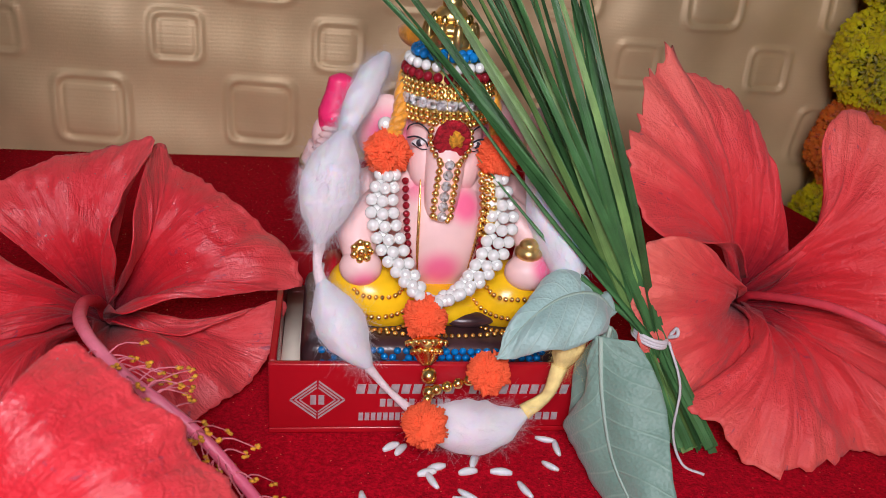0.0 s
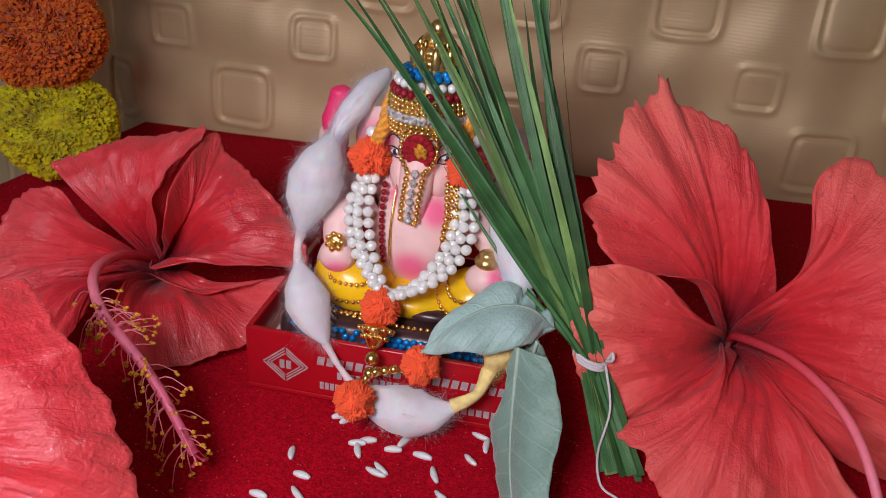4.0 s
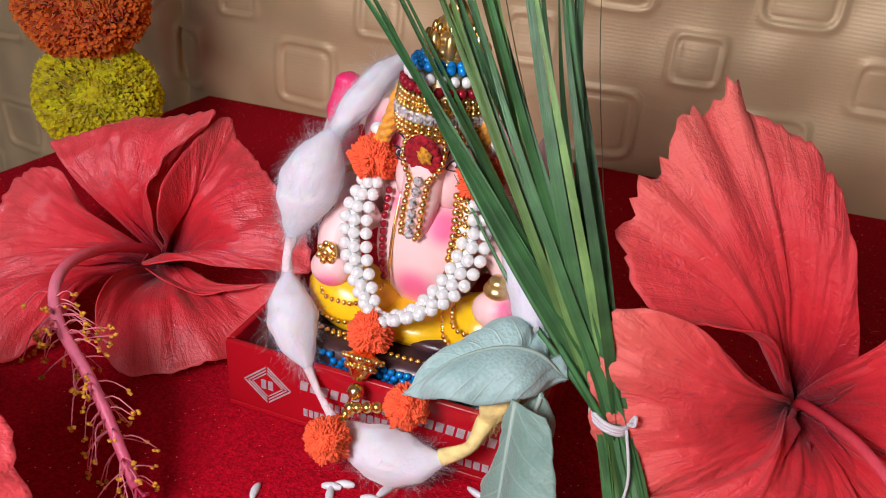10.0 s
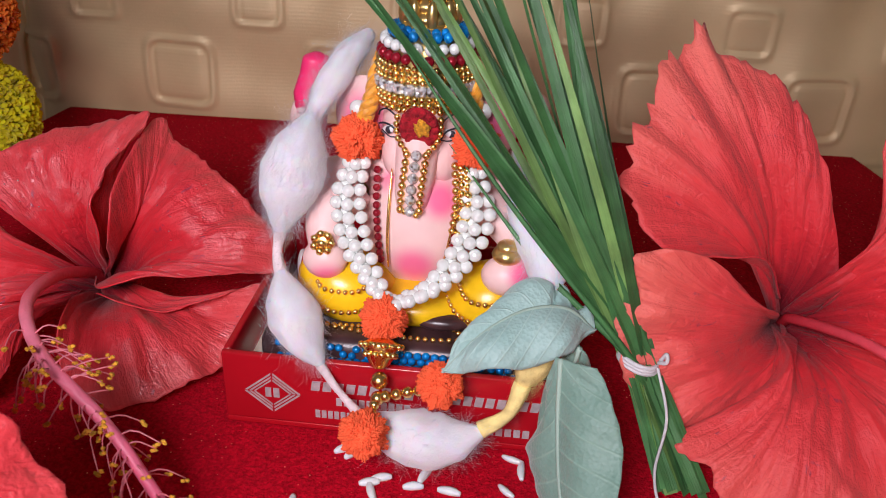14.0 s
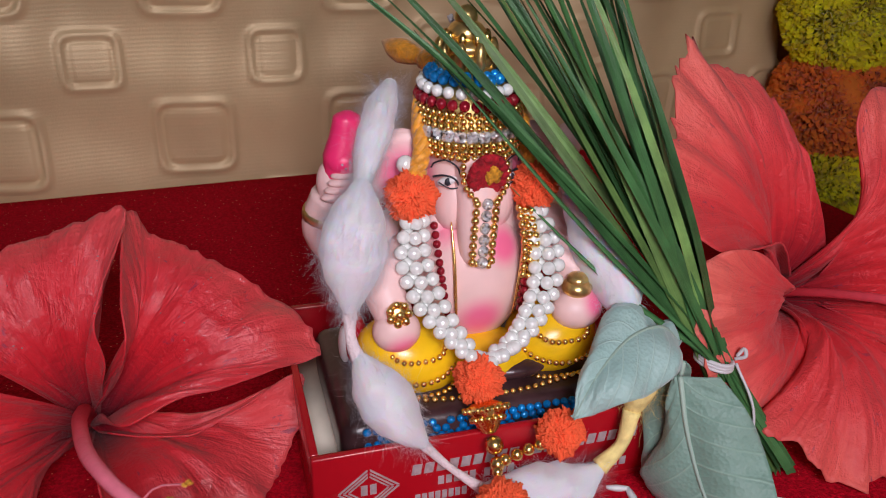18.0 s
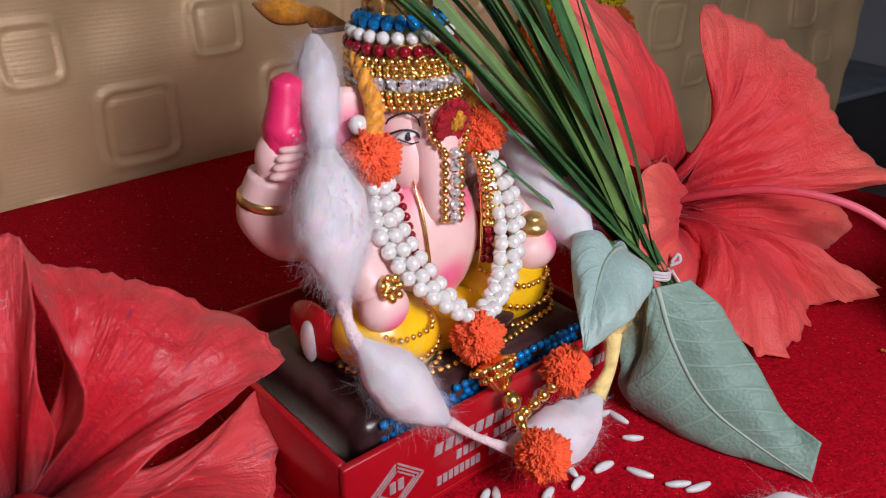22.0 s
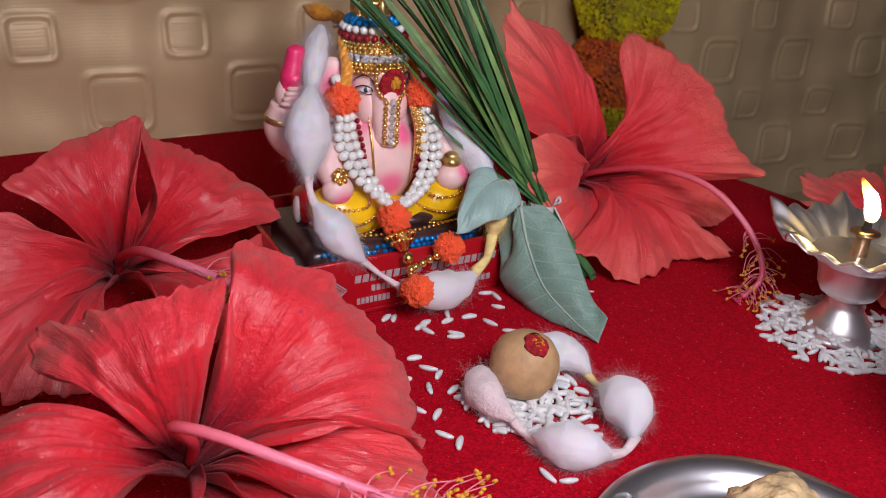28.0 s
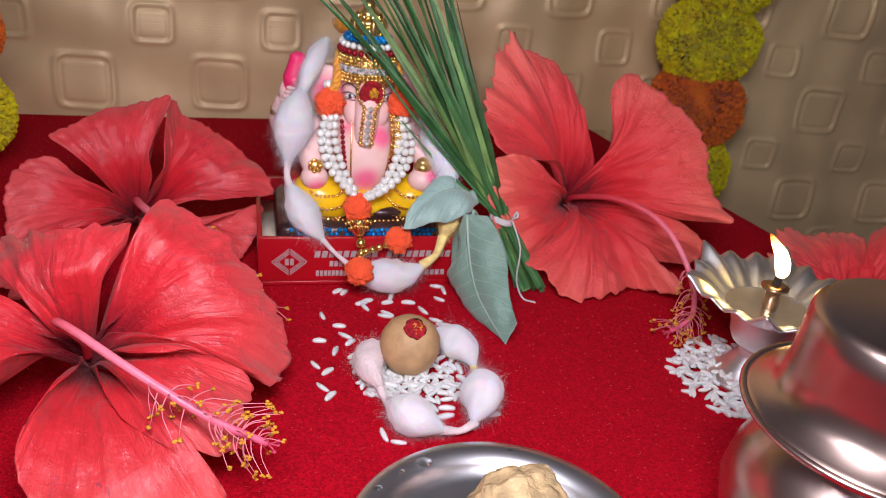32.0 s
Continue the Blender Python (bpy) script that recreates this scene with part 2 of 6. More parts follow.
    L(bp.outputs["Normal"], b.inputs["Normal"])
    if wet:
        # water stands in patches on the middle of the petal
        patch = math_node("MULTIPLY", rerange(film, 0.38, 0.50, 0.0, 1.0), rerange(u, 0.10, 0.25, 0.3, 1.0))
        L(math_node("MULTIPLY", patch, 1.0 * wet), b.inputs["Coat Weight"])
        b.inputs["Coat Roughness"].default_value = 0.15
        b.inputs["Coat IOR"].default_value = 1.6
        cb = N("ShaderNodeBump")
        cb.inputs["Strength"].default_value, cb.inputs["Distance"].default_value = 0.55, 0.0010
        L(math_node("MULTIPLY_ADD", hair, 1.0, math_node("MULTIPLY", noise_node(tc.outputs["Object"], 1300.0, 3), 0.9)), cb.inputs["Height"])
        L(cb.outputs["Normal"], b.inputs["Coat Normal"])
    tr = N("ShaderNodeBsdfTranslucent")
    L(mx.outputs["Result"], tr.inputs["Color"])
    mixs = N("ShaderNodeMixShader")
    mixs.inputs[0].default_value = 0.26
    L(b.outputs[0], mixs.inputs[1])
    L(tr.outputs[0], mixs.inputs[2])
    L(mixs.outputs[0], nt.nodes["Material Output"].inputs["Surface"])
    return m


def length_ramp(m, stops):
    """Colours a tube along its length."""
    nt, b = nodes_of(m)
    N, L = nt.nodes.new, nt.links.new
    uvn, sp, rp = N("ShaderNodeUVMap"), N("ShaderNodeSeparateXYZ"), N("ShaderNodeValToRGB")
    L(uvn.outputs["UV"], sp.inputs[0])
    L(sp.outputs[0], rp.inputs["Fac"])
    e = rp.color_ramp.elements
    e[0].position, e[0].color = stops[0][0], (*stops[0][1], 1)
    e[1].position, e[1].color = stops[-1][0], (*stops[-1][1], 1)
    for at, colour in stops[1:-1]:
        e.new(at).color = (*colour, 1)
    mul = N("ShaderNodeMix")
    mul.data_type, mul.blend_type = "RGBA", "MULTIPLY"
    mul.inputs["Factor"].default_value = 1.0
    L(b.inputs["Base Color"].links[0].from_socket, mul.inputs["A"])
    L(rp.outputs["Color"], mul.inputs["B"])
    L(mul.outputs["Result"], b.inputs["Base Color"])
    return m


def leaf_material(name, tone, pale):
    m = bpy.data.materials.new(name)
    m.use_nodes = True
    nt, b = nodes_of(m)
    N, L = nt.nodes.new, nt.links.new
    uvn = N("ShaderNodeUVMap")
    sep = N("ShaderNodeSeparateXYZ")
    L(uvn.outputs["UV"], sep.inputs[0])
    # side veins run obliquely from the midrib: stripes of u - |v - 0.5|
    s1 = N("ShaderNodeMath"); s1.operation = "SUBTRACT"; s1.inputs[1].default_value = 0.5
    L(sep.outputs[1], s1.inputs[0])
    s2 = N("ShaderNodeMath"); s2.operation = "ABSOLUTE"
    L(s1.outputs[0], s2.inputs[0])
    s3 = N("ShaderNodeMath"); s3.operation = "MULTIPLY"; s3.inputs[1].default_value = 0.42
    L(s2.outputs[0], s3.inputs[0])
    s4 = N("ShaderNodeMath"); s4.operation = "SUBTRACT"
    L(sep.outputs[0], s4.inputs[0]); L(s3.outputs[0], s4.inputs[1])
    s5 = N("ShaderNodeMath"); s5.operation = "MULTIPLY"; s5.inputs[1].default_value = 9.0
    L(s4.outputs[0], s5.inputs[0])
    s6 = N("ShaderNodeMath"); s6.operation = "PINGPONG"; s6.inputs[1].default_value = 0.5
    L(s5.outputs[0], s6.inputs[0])
    ramp = N("ShaderNodeValToRGB")
    ramp.color_ramp.elements[0].position, ramp.color_ramp.elements[1].position = 0.0, 0.07
    ramp.color_ramp.elements[0].color, ramp.color_ramp.elements[1].color = (1, 1, 1, 1), (0, 0, 0, 1)
    L(s6.outputs[0], ramp.inputs["Fac"])
    tc = N("ShaderNodeTexCoord")
    n1 = N("ShaderNodeTexNoise")
    n1.inputs["Scale"].default_value, n1.inputs["Detail"].default_value = 120.0, 8
    L(tc.outputs["Object"], n1.inputs["Vector"])
    base = N("ShaderNodeMix"); base.data_type = "RGBA"
    base.inputs["A"].default_value, base.inputs["B"].default_value = (*tone, 1), (*pale, 1)
    L(n1.outputs["Fac"], base.inputs["Factor"])
    mx = N("ShaderNodeMix"); mx.data_type = "RGBA"
    mx.inputs["B"].default_value = (pale[0] * 1.25, pale[1] * 1.2, pale[2] * 1.15, 1)
    k = N("ShaderNodeMath"); k.operation = "MULTIPLY"; k.inputs[1].default_value = 0.6
    L(ramp.outputs["Color"], k.inputs[0]); L(k.outputs[0], mx.inputs["Factor"])
    L(base.outputs["Result"], mx.inputs["A"])
    L(mx.outputs["Result"], b.inputs["Base Color"])
    b.inputs["Roughness"].default_value = 0.55
    b.inputs["Sheen Weight"].default_value = 0.3
    add = N("ShaderNodeMath"); add.operation = "ADD"
    L(ramp.outputs["Color"], add.inputs[0])
    vor = N("ShaderNodeTexVoronoi"); vor.inputs["Scale"].default_value = 900.0
    L(tc.outputs["Object"], vor.inputs["Vector"])
    L(vor.outputs["Distance"], add.inputs[1])
    bp = N("ShaderNodeBump"); bp.inputs["Strength"].default_value, bp.inputs["Distance"].default_value = 0.35, 0.0006
    L(add.outputs[0], bp.inputs["Height"]); L(bp.outputs["Normal"], b.inputs["Normal"])
    return m


def velvet(name, tone):
    """Red velvet: woven pile, a soft sheen and scattered glitter threads."""
    m = mat(name, tone, rough=0.9, spread=0.30, scale=900.0, bump=0.9, bump_scale=1300.0)
    nt, b = nodes_of(m)
    N, L = nt.nodes.new, nt.links.new
    b.inputs["Sheen Weight"].default_value = 0.06
    b.inputs["Sheen Roughness"].default_value = 0.5
    b.inputs["Sheen Tint"].default_value = (1, 0.10, 0.08, 1)
    b.inputs["Specular IOR Level"].default_value = 0.04
    tc = N("ShaderNodeTexCoord")
    vor = N("ShaderNodeTexVoronoi")
    vor.inputs["Scale"].default_value = 1100.0
    L(tc.outputs["Object"], vor.inputs["Vector"])
    sep = N("ShaderNodeSeparateXYZ")
    L(vor.outputs["Color"], sep.inputs[0])
    pick = N("ShaderNodeMath"); pick.operation, pick.inputs[1].default_value = "GREATER_THAN", 0.965
    L(sep.outputs[0], pick.inputs[0])
    near = N("ShaderNodeMath"); near.operation, near.inputs[1].default_value = "LESS_THAN", 0.26
    L(vor.outputs["Distance"], near.inputs[0])
    both = N("ShaderNodeMath"); both.operation = "MULTIPLY"
    L(pick.outputs[0], both.inputs[0]); L(near.outputs[0], both.inputs[1])
    # glitter flakes: shiny coloured metal
    fl = N("ShaderNodeBsdfPrincipled")
    fl.inputs["Base Color"].default_value = (1.0, 0.35, 0.22, 1)
    fl.inputs["Metallic"].default_value, fl.inputs["Roughness"].default_value = 1.0, 0.45
    nm = N("ShaderNodeNormalMap")
    L(vor.outputs["Color"], nm.inputs["Color"])
    nm.inputs["Strength"].default_value = 0.55
    mixs = N("ShaderNodeMixShader")
    L(both.outputs[0], mixs.inputs[0]); L(b.outputs[0], mixs.inputs[1]); L(fl.outputs[0], mixs.inputs[2])
    L(mixs.outputs[0], nt.nodes["Material Output"].inputs["Surface"])
    return m


CLOTH = velvet("red_velvet", (0.46, 0.003, 0.016))
CURTAIN = mat("gold_satin_curtain", (0.72, 0.535, 0.295), rough=0.48, metal=0.18, spread=0.10, scale=14, bump=0.10, bump_scale=1500)
_nt, _b = nodes_of(CURTAIN)
_cu = _nt.nodes.new("ShaderNodeUVMap")
_cs = _nt.nodes.new("ShaderNodeSeparateXYZ")
_nt.links.new(_cu.outputs["UV"], _cs.inputs[0])
_cm = _nt.nodes.new("ShaderNodeMath")
_cm.operation, _cm.inputs[1].default_value = "MULTIPLY", 2 * math.pi / 0.0021
_nt.links.new(_cs.outputs[1], _cm.inputs[0])
_cw = _nt.nodes.new("ShaderNodeMath")
_cw.operation = "SINE"
_nt.links.new(_cm.outputs[0], _cw.inputs[0])
_cb = _nt.nodes.new("ShaderNodeBump")
_cb.inputs["Strength"].default_value, _cb.inputs["Distance"].default_value = 0.065, 0.0003
_nt.links.new(_cw.outputs[0], _cb.inputs["Height"])
_nt.links.new(_b.inputs["Normal"].links[0].from_socket, _cb.inputs["Normal"])
_nt.links.new(_cb.outputs["Normal"], _b.inputs["Normal"])
PETAL = petal_material("red_hibiscus_petal", (0.92, 0.082, 0.088), (0.28, 0.001, 0.016), 0.0)
WET_PETAL = petal_material("wet_red_hibiscus_petal", (0.88, 0.044, 0.064), (0.22, 0.001, 0.016), 1.0)
COLUMN = length_ramp(mat("pink_stamen_column", (0.86, 0.86, 0.86), rough=0.38, spread=0.06, scale=300, bump=0.25, bump_scale=900), [(0.12, (0.55, 0.02, 0.035)), (0.36, (0.90, 0.10, 0.14)), (0.60, (0.98, 0.26, 0.36)), (1.0, (0.95, 0.16, 0.30))])
STIGMA = mat("crimson_stigma", (0.62, 0.05, 0.12), rough=0.5, scale=300, bump=0.2, bump_scale=900)
FILAMENT = mat("pink_filament", (0.84, 0.24, 0.30), rough=0.5, scale=300, bump=0)
ANTHER = mat("golden_pollen", (0.74, 0.36, 0.03), rough=0.9, scale=900, spread=0.35, bump=0.6, bump_scale=2500)
DROPLET = mat("water_droplet", (0.86, 0.42, 0.42), rough=0.08, spread=0.1, bump=0, Transmission_Weight=0.5, IOR=1.33)
BOXRED = mat("red_plastic", (0.42, 0.006, 0.014), rough=0.24, spread=0.05, scale=60, bump=0.03, bump_scale=300)
CREAM = mat("cream_card", (0.84, 0.81, 0.66), rough=0.7)
SILVER_INK = mat("silver_print", (0.50, 0.47, 0.48), rough=0.4, metal=0.3, scale=500, bump=0)
SKIN = mat("pink_clay_paint", (0.88, 0.60, 0.57), rough=0.42, spread=0.06, scale=60, bump=0.05, bump_scale=250)


def airbrush(m, pink, spots):
    """Soft rose paint sprayed on the clay round some places, each with its radius."""
    nt, b = nodes_of(m)
    N, L = nt.nodes.new, nt.links.new
    tc = N("ShaderNodeTexCoord")
    last = None
    for (x, y, z), r in spots:
        d = N("ShaderNodeVectorMath"); d.operation = "DISTANCE"
        d.inputs[1].default_value = (x, y, z)
        L(tc.outputs["Object"], d.inputs[0])
        mr = N("ShaderNodeMapRange"); mr.interpolation_type = "SMOOTHSTEP"
        mr.inputs["From Min"].default_value, mr.inputs["From Max"].default_value = r * 0.25, r
        mr.inputs["To Min"].default_value, mr.inputs["To Max"].default_value = 0.95, 0.0
        L(d.outputs["Value"], mr.inputs["Value"])
        if last is None:
            last = mr.outputs["Result"]
        else:
            mxm = N("ShaderNodeMath"); mxm.operation = "MAXIMUM"
            L(last, mxm.inputs[0]); L(mr.outputs["Result"], mxm.inputs[1])
            last = mxm.outputs[0]
    mix = N("ShaderNodeMix"); mix.data_type = "RGBA"
    mix.inputs["B"].default_value = (*pink, 1)
    old = b.inputs["Base Color"].links[0].from_socket
    L(old, mix.inputs["A"]); L(last, mix.inputs["Factor"])
    L(mix.outputs["Result"], b.inputs["Base Color"])


airbrush(SKIN, (0.95, 0.16, 0.34), [((0.0, -0.0155, 0.0465), 0.0105), ((0.0075, -0.0110, 0.0690), 0.0085), ((-0.0185, 0.0035, 0.0865), 0.0120), ((0.0185, 0.0035, 0.0865), 0.0120),
                                    ((-0.0250, -0.0225, 0.0455), 0.0075), ((0.0330, -0.0215, 0.0520), 0.0065), ((-0.0330, 0.0060, 0.0800), 0.0085), ((-0.0075, -0.0040, 0.0700), 0.0070)])
HOTPINK = mat("magenta_paint", (0.85, 0.03, 0.16), rough=0.4, spread=0.12, scale=120, bump=0.05)
YELLOW = mat("yellow_enamel", (0.90, 0.56, 0.012), rough=0.25, spread=0.12, scale=90, bump=0.05)
BROWN = mat("dark_brown_lacquer", (0.050, 0.022, 0.024), rough=0.28, spread=0.4, scale=120, bump=0.12, bump_scale=300)
GOLD = mat("gold_metal", (0.95, 0.64, 0.22), rough=0.25, metal=1.0, spread=0.10, scale=300, bump=0.05)
GOLDPAINT = mat("old_gold_paint", (0.70, 0.50, 0.19), rough=0.3, metal=0.9, spread=0.25, scale=250, bump=0.2, bump_scale=500)
BLUEBEAD = mat("blue_glass_bead", (0.005, 0.24, 0.66), rough=0.1, metal=0.35, spread=0.3, scale=400, bump=0)
REDBEAD = mat("maroon_bead", (0.28, 0.008, 0.02), rough=0.15, metal=0.25, spread=0.3, scale=400, bump=0)
PEARL = mat("white_pearl", (0.84, 0.865, 0.83), rough=0.16, metal=0.14, spread=0.05, scale=500, bump=0.12, bump_scale=1500, Coat_Weight=0.6)
CRYSTAL = mat("clear_rhinestone", (0.96, 0.97, 1.0), rough=0.12, metal=0.45, spread=0.3, scale=900, bump=0)
_nt, _b = nodes_of(CRYSTAL)
_vc = _nt.nodes.new("ShaderNodeTexVoronoi")
_vc.inputs["Scale"].default_value = 1300.0
_tc = _nt.nodes.new("ShaderNodeTexCoord")
_nt.links.new(_tc.outputs["Object"], _vc.inputs["Vector"])
_nm = _nt.nodes.new("ShaderNodeNormalMap")
_nm.inputs["Strength"].default_value = 0.5
_nt.links.new(_vc.outputs["Color"], _nm.inputs["Color"])
_nt.links.new(_nm.outputs["Normal"], _b.inputs["Normal"])
KUMKUM = mat("red_vermilion_powder", (0.36, 0.006, 0.016), rough=0.95, spread=0.4, scale=500, bump=0.8, bump_scale=1500)
TURMERIC = mat("turmeric_grains", (0.66, 0.30, 0.02), rough=0.95, spread=0.4, scale=900, bump=0.8, bump_scale=2000)
INK = mat("black_ink", (0.02, 0.02, 0.03), rough=0.5, bump=0)
WHITEPAINT = mat("white_enamel", (0.78, 0.78, 0.78), rough=0.3)
REDPAINT = mat("red_enamel", (0.55, 0.01, 0.02), rough=0.25)
COTTON = mat("white_cotton_wool", (0.74, 0.74, 0.79), rough=0.95, spread=0.03, scale=120, bump=0.25, bump_scale=300, Subsurface_Weight=0.5, Subsurface_Scale=0.004, Sheen_Weight=0.5)
COTTON_PINK = mat("pink_dusted_cotton", (0.80, 0.67, 0.68), rough=0.95, spread=0.12, scale=120, bump=0.9, bump_scale=900, Sheen_Weight=0.4)
COTTON_YELLOW = mat("turmeric_stained_cotton", (0.84, 0.66, 0.26), rough=0.95, spread=0.25, scale=150, bump=0.35, bump_scale=900)
POM = mat("orange_chenille", (1.0, 0.150, 0.058), rough=0.95, spread=0.10, scale=400, bump=0.3, bump_scale=1500, Specular_IOR_Level=0.1)
CORD = mat("orange_silk_cord", (0.84, 0.34, 0.025), rough=0.4, spread=0.25, scale=500, bump=0.5, bump_scale=1200, Sheen_Weight=0.3)
WHITETHREAD = mat("white_thread", (0.68, 0.67, 0.69), rough=0.8, bump=0.5, bump_scale=3000)


def grass_material(name, tone):
    """Blade: pale and dark ribs along it, each blade a little lighter or darker than the next to paint in their
    differing shading.
    """
    m = mat(name, tone, rough=0.42, spread=0.25, scale=90, bump=0)
    nt, b = nodes_of(m)
    N, L = nt.nodes.new, nt.links.new
    uvn = N("ShaderNodeUVMap")
    mp = N("ShaderNodeMapping")
    mp.inputs["Scale"].default_value = (3.0, 14.0, 1.0)
    L(uvn.outputs["UV"], mp.inputs["Vector"])
    st = N("ShaderNodeTexNoise")
    st.inputs["Scale"].default_value, st.inputs["Detail"].default_value = 1.0, 3
    L(mp.outputs["Vector"], st.inputs["Vector"])
    info = N("ShaderNodeObjectInfo")
    # brightness drawn per blade puts uneven shading into the colour
    add = N("ShaderNodeMath"); add.operation = "MULTIPLY_ADD"
    add.inputs[1].default_value, add.inputs[2].default_value = 0.9, 0.30
    L(info.outputs["Random"], add.inputs[0])
    k = N("ShaderNodeMath"); k.operation = "MULTIPLY_ADD"
    k.inputs[1].default_value = 0.9
    L(st.outputs["Fac"], k.inputs[0]); L(add.outputs[0], k.inputs[2])
    old = b.inputs["Base Color"].links[0].from_socket
    mul = N("ShaderNodeVectorMath"); mul.operation = "SCALE"
    L(old, mul.inputs[0]); L(k.outputs[0], mul.inputs["Scale"])
    L(mul.outputs[0], b.inputs["Base Color"])
    bp = N("ShaderNodeBump")
    bp.inputs["Strength"].default_value, bp.inputs["Distance"].default_value = 0.4, 0.0005
    L(st.outputs["Fac"], bp.inputs["Height"]); L(bp.outputs["Normal"], b.inputs["Normal"])
    return m


GRASS = grass_material("green_grass_blade", (0.042, 0.130, 0.040))
GRASS_PALE = grass_material("pale_grass_stem", (0.11, 0.21, 0.055))
LEAF = leaf_material("grey_green_leaf", (0.13, 0.25, 0.19), (0.23, 0.36, 0.30))
LEAF_PALE = leaf_material("pale_leaf_underside", (0.27, 0.45, 0.41), (0.38, 0.54, 0.50))
RIB = mat("pale_leaf_rib", (0.34, 0.46, 0.38), rough=0.6)
NUT = mat("betel_nut_husk", (0.50, 0.31, 0.15), rough=0.6, spread=0.14, scale=160, bump=0.35, bump_scale=500)
RICE = mat("white_rice", (0.84, 0.83, 0.80), rough=0.35, spread=0.06, scale=400, bump=0.1, Subsurface_Weight=0.2)
STEEL = mat("stainless_steel", (0.78, 0.80, 0.84), rough=0.34, metal=1.0, spread=0.06, scale=30, bump=0.03, bump_scale=150)
SILVER = mat("silver_plate", (0.95, 0.95, 0.96), rough=0.40, metal=1.0, spread=0.08, scale=60, bump=0.08, bump_scale=120)
BRASS = mat("dull_brass", (0.60, 0.40, 0.24), rough=0.3, metal=1.0, spread=0.2, scale=90, bump=0.1)
COPPER = mat("polished_pot_metal", (0.74, 0.57, 0.51), rough=0.27, metal=1.0, spread=0.12, scale=25, bump=0.04, bump_scale=60)
WICK = mat("charred_wick", (0.02, 0.015, 0.012), rough=0.95, bump=0.5)
OIL = mat("lamp_oil", (0.86, 0.72, 0.50), rough=0.04, spread=0.1, scale=60, bump=0.03, Transmission_Weight=0.85)
JAGGERY = mat("jaggery_sweet", (0.58, 0.42, 0.22), rough=0.75, spread=0.42, scale=150, bump=1.0, bump_scale=500)
SUGAR = mat("white_coconut_piece", (0.78, 0.78, 0.76), rough=0.5, spread=0.06, scale=120, bump=0.3)
MARI_Y = mat("yellow_marigold_fibre", (1.0, 0.86, 0.012), rough=0.8, spread=0.15, scale=120, bump=0.3, Sheen_Weight=0.3)
MARI_O = mat("orange_marigold_fibre", (1.0, 0.27, 0.030), rough=0.8, spread=0.12, scale=120, bump=0.3, Sheen_Weight=0.3)
for _m in (MARI_Y, MARI_O):
    # thin petals let half of the light through
    _nt, _b = nodes_of(_m)
    _tr = _nt.nodes.new("ShaderNodeBsdfTranslucent")
    _nt.links.new(_b.inputs["Base Color"].links[0].from_socket, _tr.inputs["Color"])
    _ms = _nt.nodes.new("ShaderNodeMixShader")
    _ms.inputs[0].default_value = 0.5
    _nt.links.new(_b.outputs[0], _ms.inputs[1])
    _nt.links.new(_tr.outputs[0], _ms.inputs[2])
    _nt.links.new(_ms.outputs[0], _nt.nodes["Material Output"].inputs["Surface"])
WALLPAINT = mat("wall_paint", (0.42, 0.45, 0.48), rough=0.9, spread=0.06, scale=3, bump=0.1, bump_scale=60)
CEILING = mat("white_ceiling_paint", (0.55, 0.55, 0.54), rough=0.9, spread=0.04, scale=3)
FLOORMAT = mat("floor_tile", (0.16, 0.14, 0.13), rough=0.5, spread=0.1, scale=4)
BENCHDARK = mat("charcoal_board", (0.035, 0.033, 0.038), rough=0.6, spread=0.2, scale=12)
BENCHTOP = mat("blue_grey_cloth", (0.20, 0.25, 0.29), rough=0.9, spread=0.12, scale=30, bump=0.3, bump_scale=400)
WOOD = mat("table_wood", (0.16, 0.08, 0.04), rough=0.5, spread=0.3, scale=20)

FLAME = bpy.data.materials.new("flame_glow")
FLAME.use_nodes = True
_nt = FLAME.node_tree
_nt.nodes.remove(_nt.nodes["Principled BSDF"])
_em = _nt.nodes.new("ShaderNodeEmission")
_uv = _nt.nodes.new("ShaderNodeUVMap")
_sp = _nt.nodes.new("ShaderNodeSeparateXYZ")
_rp = _nt.nodes.new("ShaderNodeValToRGB")
_rp.color_ramp.elements[0].position, _rp.color_ramp.elements[0].color = 0.04, (0.16, 0.05, 0.02, 1)
_rp.color_ramp.elements[1].position, _rp.color_ramp.elements[1].color = 0.35, (1.0, 0.74, 0.30, 1)
_rp.color_ramp.elements.new(0.62).color = (0.45, 0.22, 0.05, 1)
_rp.color_ramp.elements.new(0.98).color = (0.045, 0.010, 0.001, 1)
_nt.links.new(_uv.outputs["UV"], _sp.inputs[0])
_nt.links.new(_sp.outputs[0], _rp.inputs["Fac"])
_nt.links.new(_rp.outputs["Color"], _em.inputs["Color"])
_em.inputs["Strength"].default_value = 40.0
_nt.links.new(_em.outputs[0], _nt.nodes["Material Output"].inputs["Surface"])

# ---------------------------------------------------------------- room and table
for nm, bx in (("floor", (-0.95, -1.2, -0.27, 0.95, 0.8, -0.22)), ("ceiling", (-0.95, -1.2, 1.20, 0.95, 0.8, 1.25)),
               ("wall_north", (-0.95, 0.8, -0.22, 0.95, 0.85, 1.2)), ("wall_east", (0.95, -1.2, -0.22, 1.0, 0.8, 1.2)), ("wall_west", (-1.0, -1.2, -0.22, -0.95, 0.8, 1.2))):
    ob = part(nm, rbox(*bx), FLOORMAT if nm == "floor" else CEILING if nm == "ceiling" else WALLPAINT, smooth=False)
    tagged(ob, "plain grey painted room surface round the shrine" if nm != "floor" else "plain tiled room floor under the low table", nm.split("_")[0], kind="structure")
# unseen wall behind the camera; its opening is made up for the far fill
g = Geo()
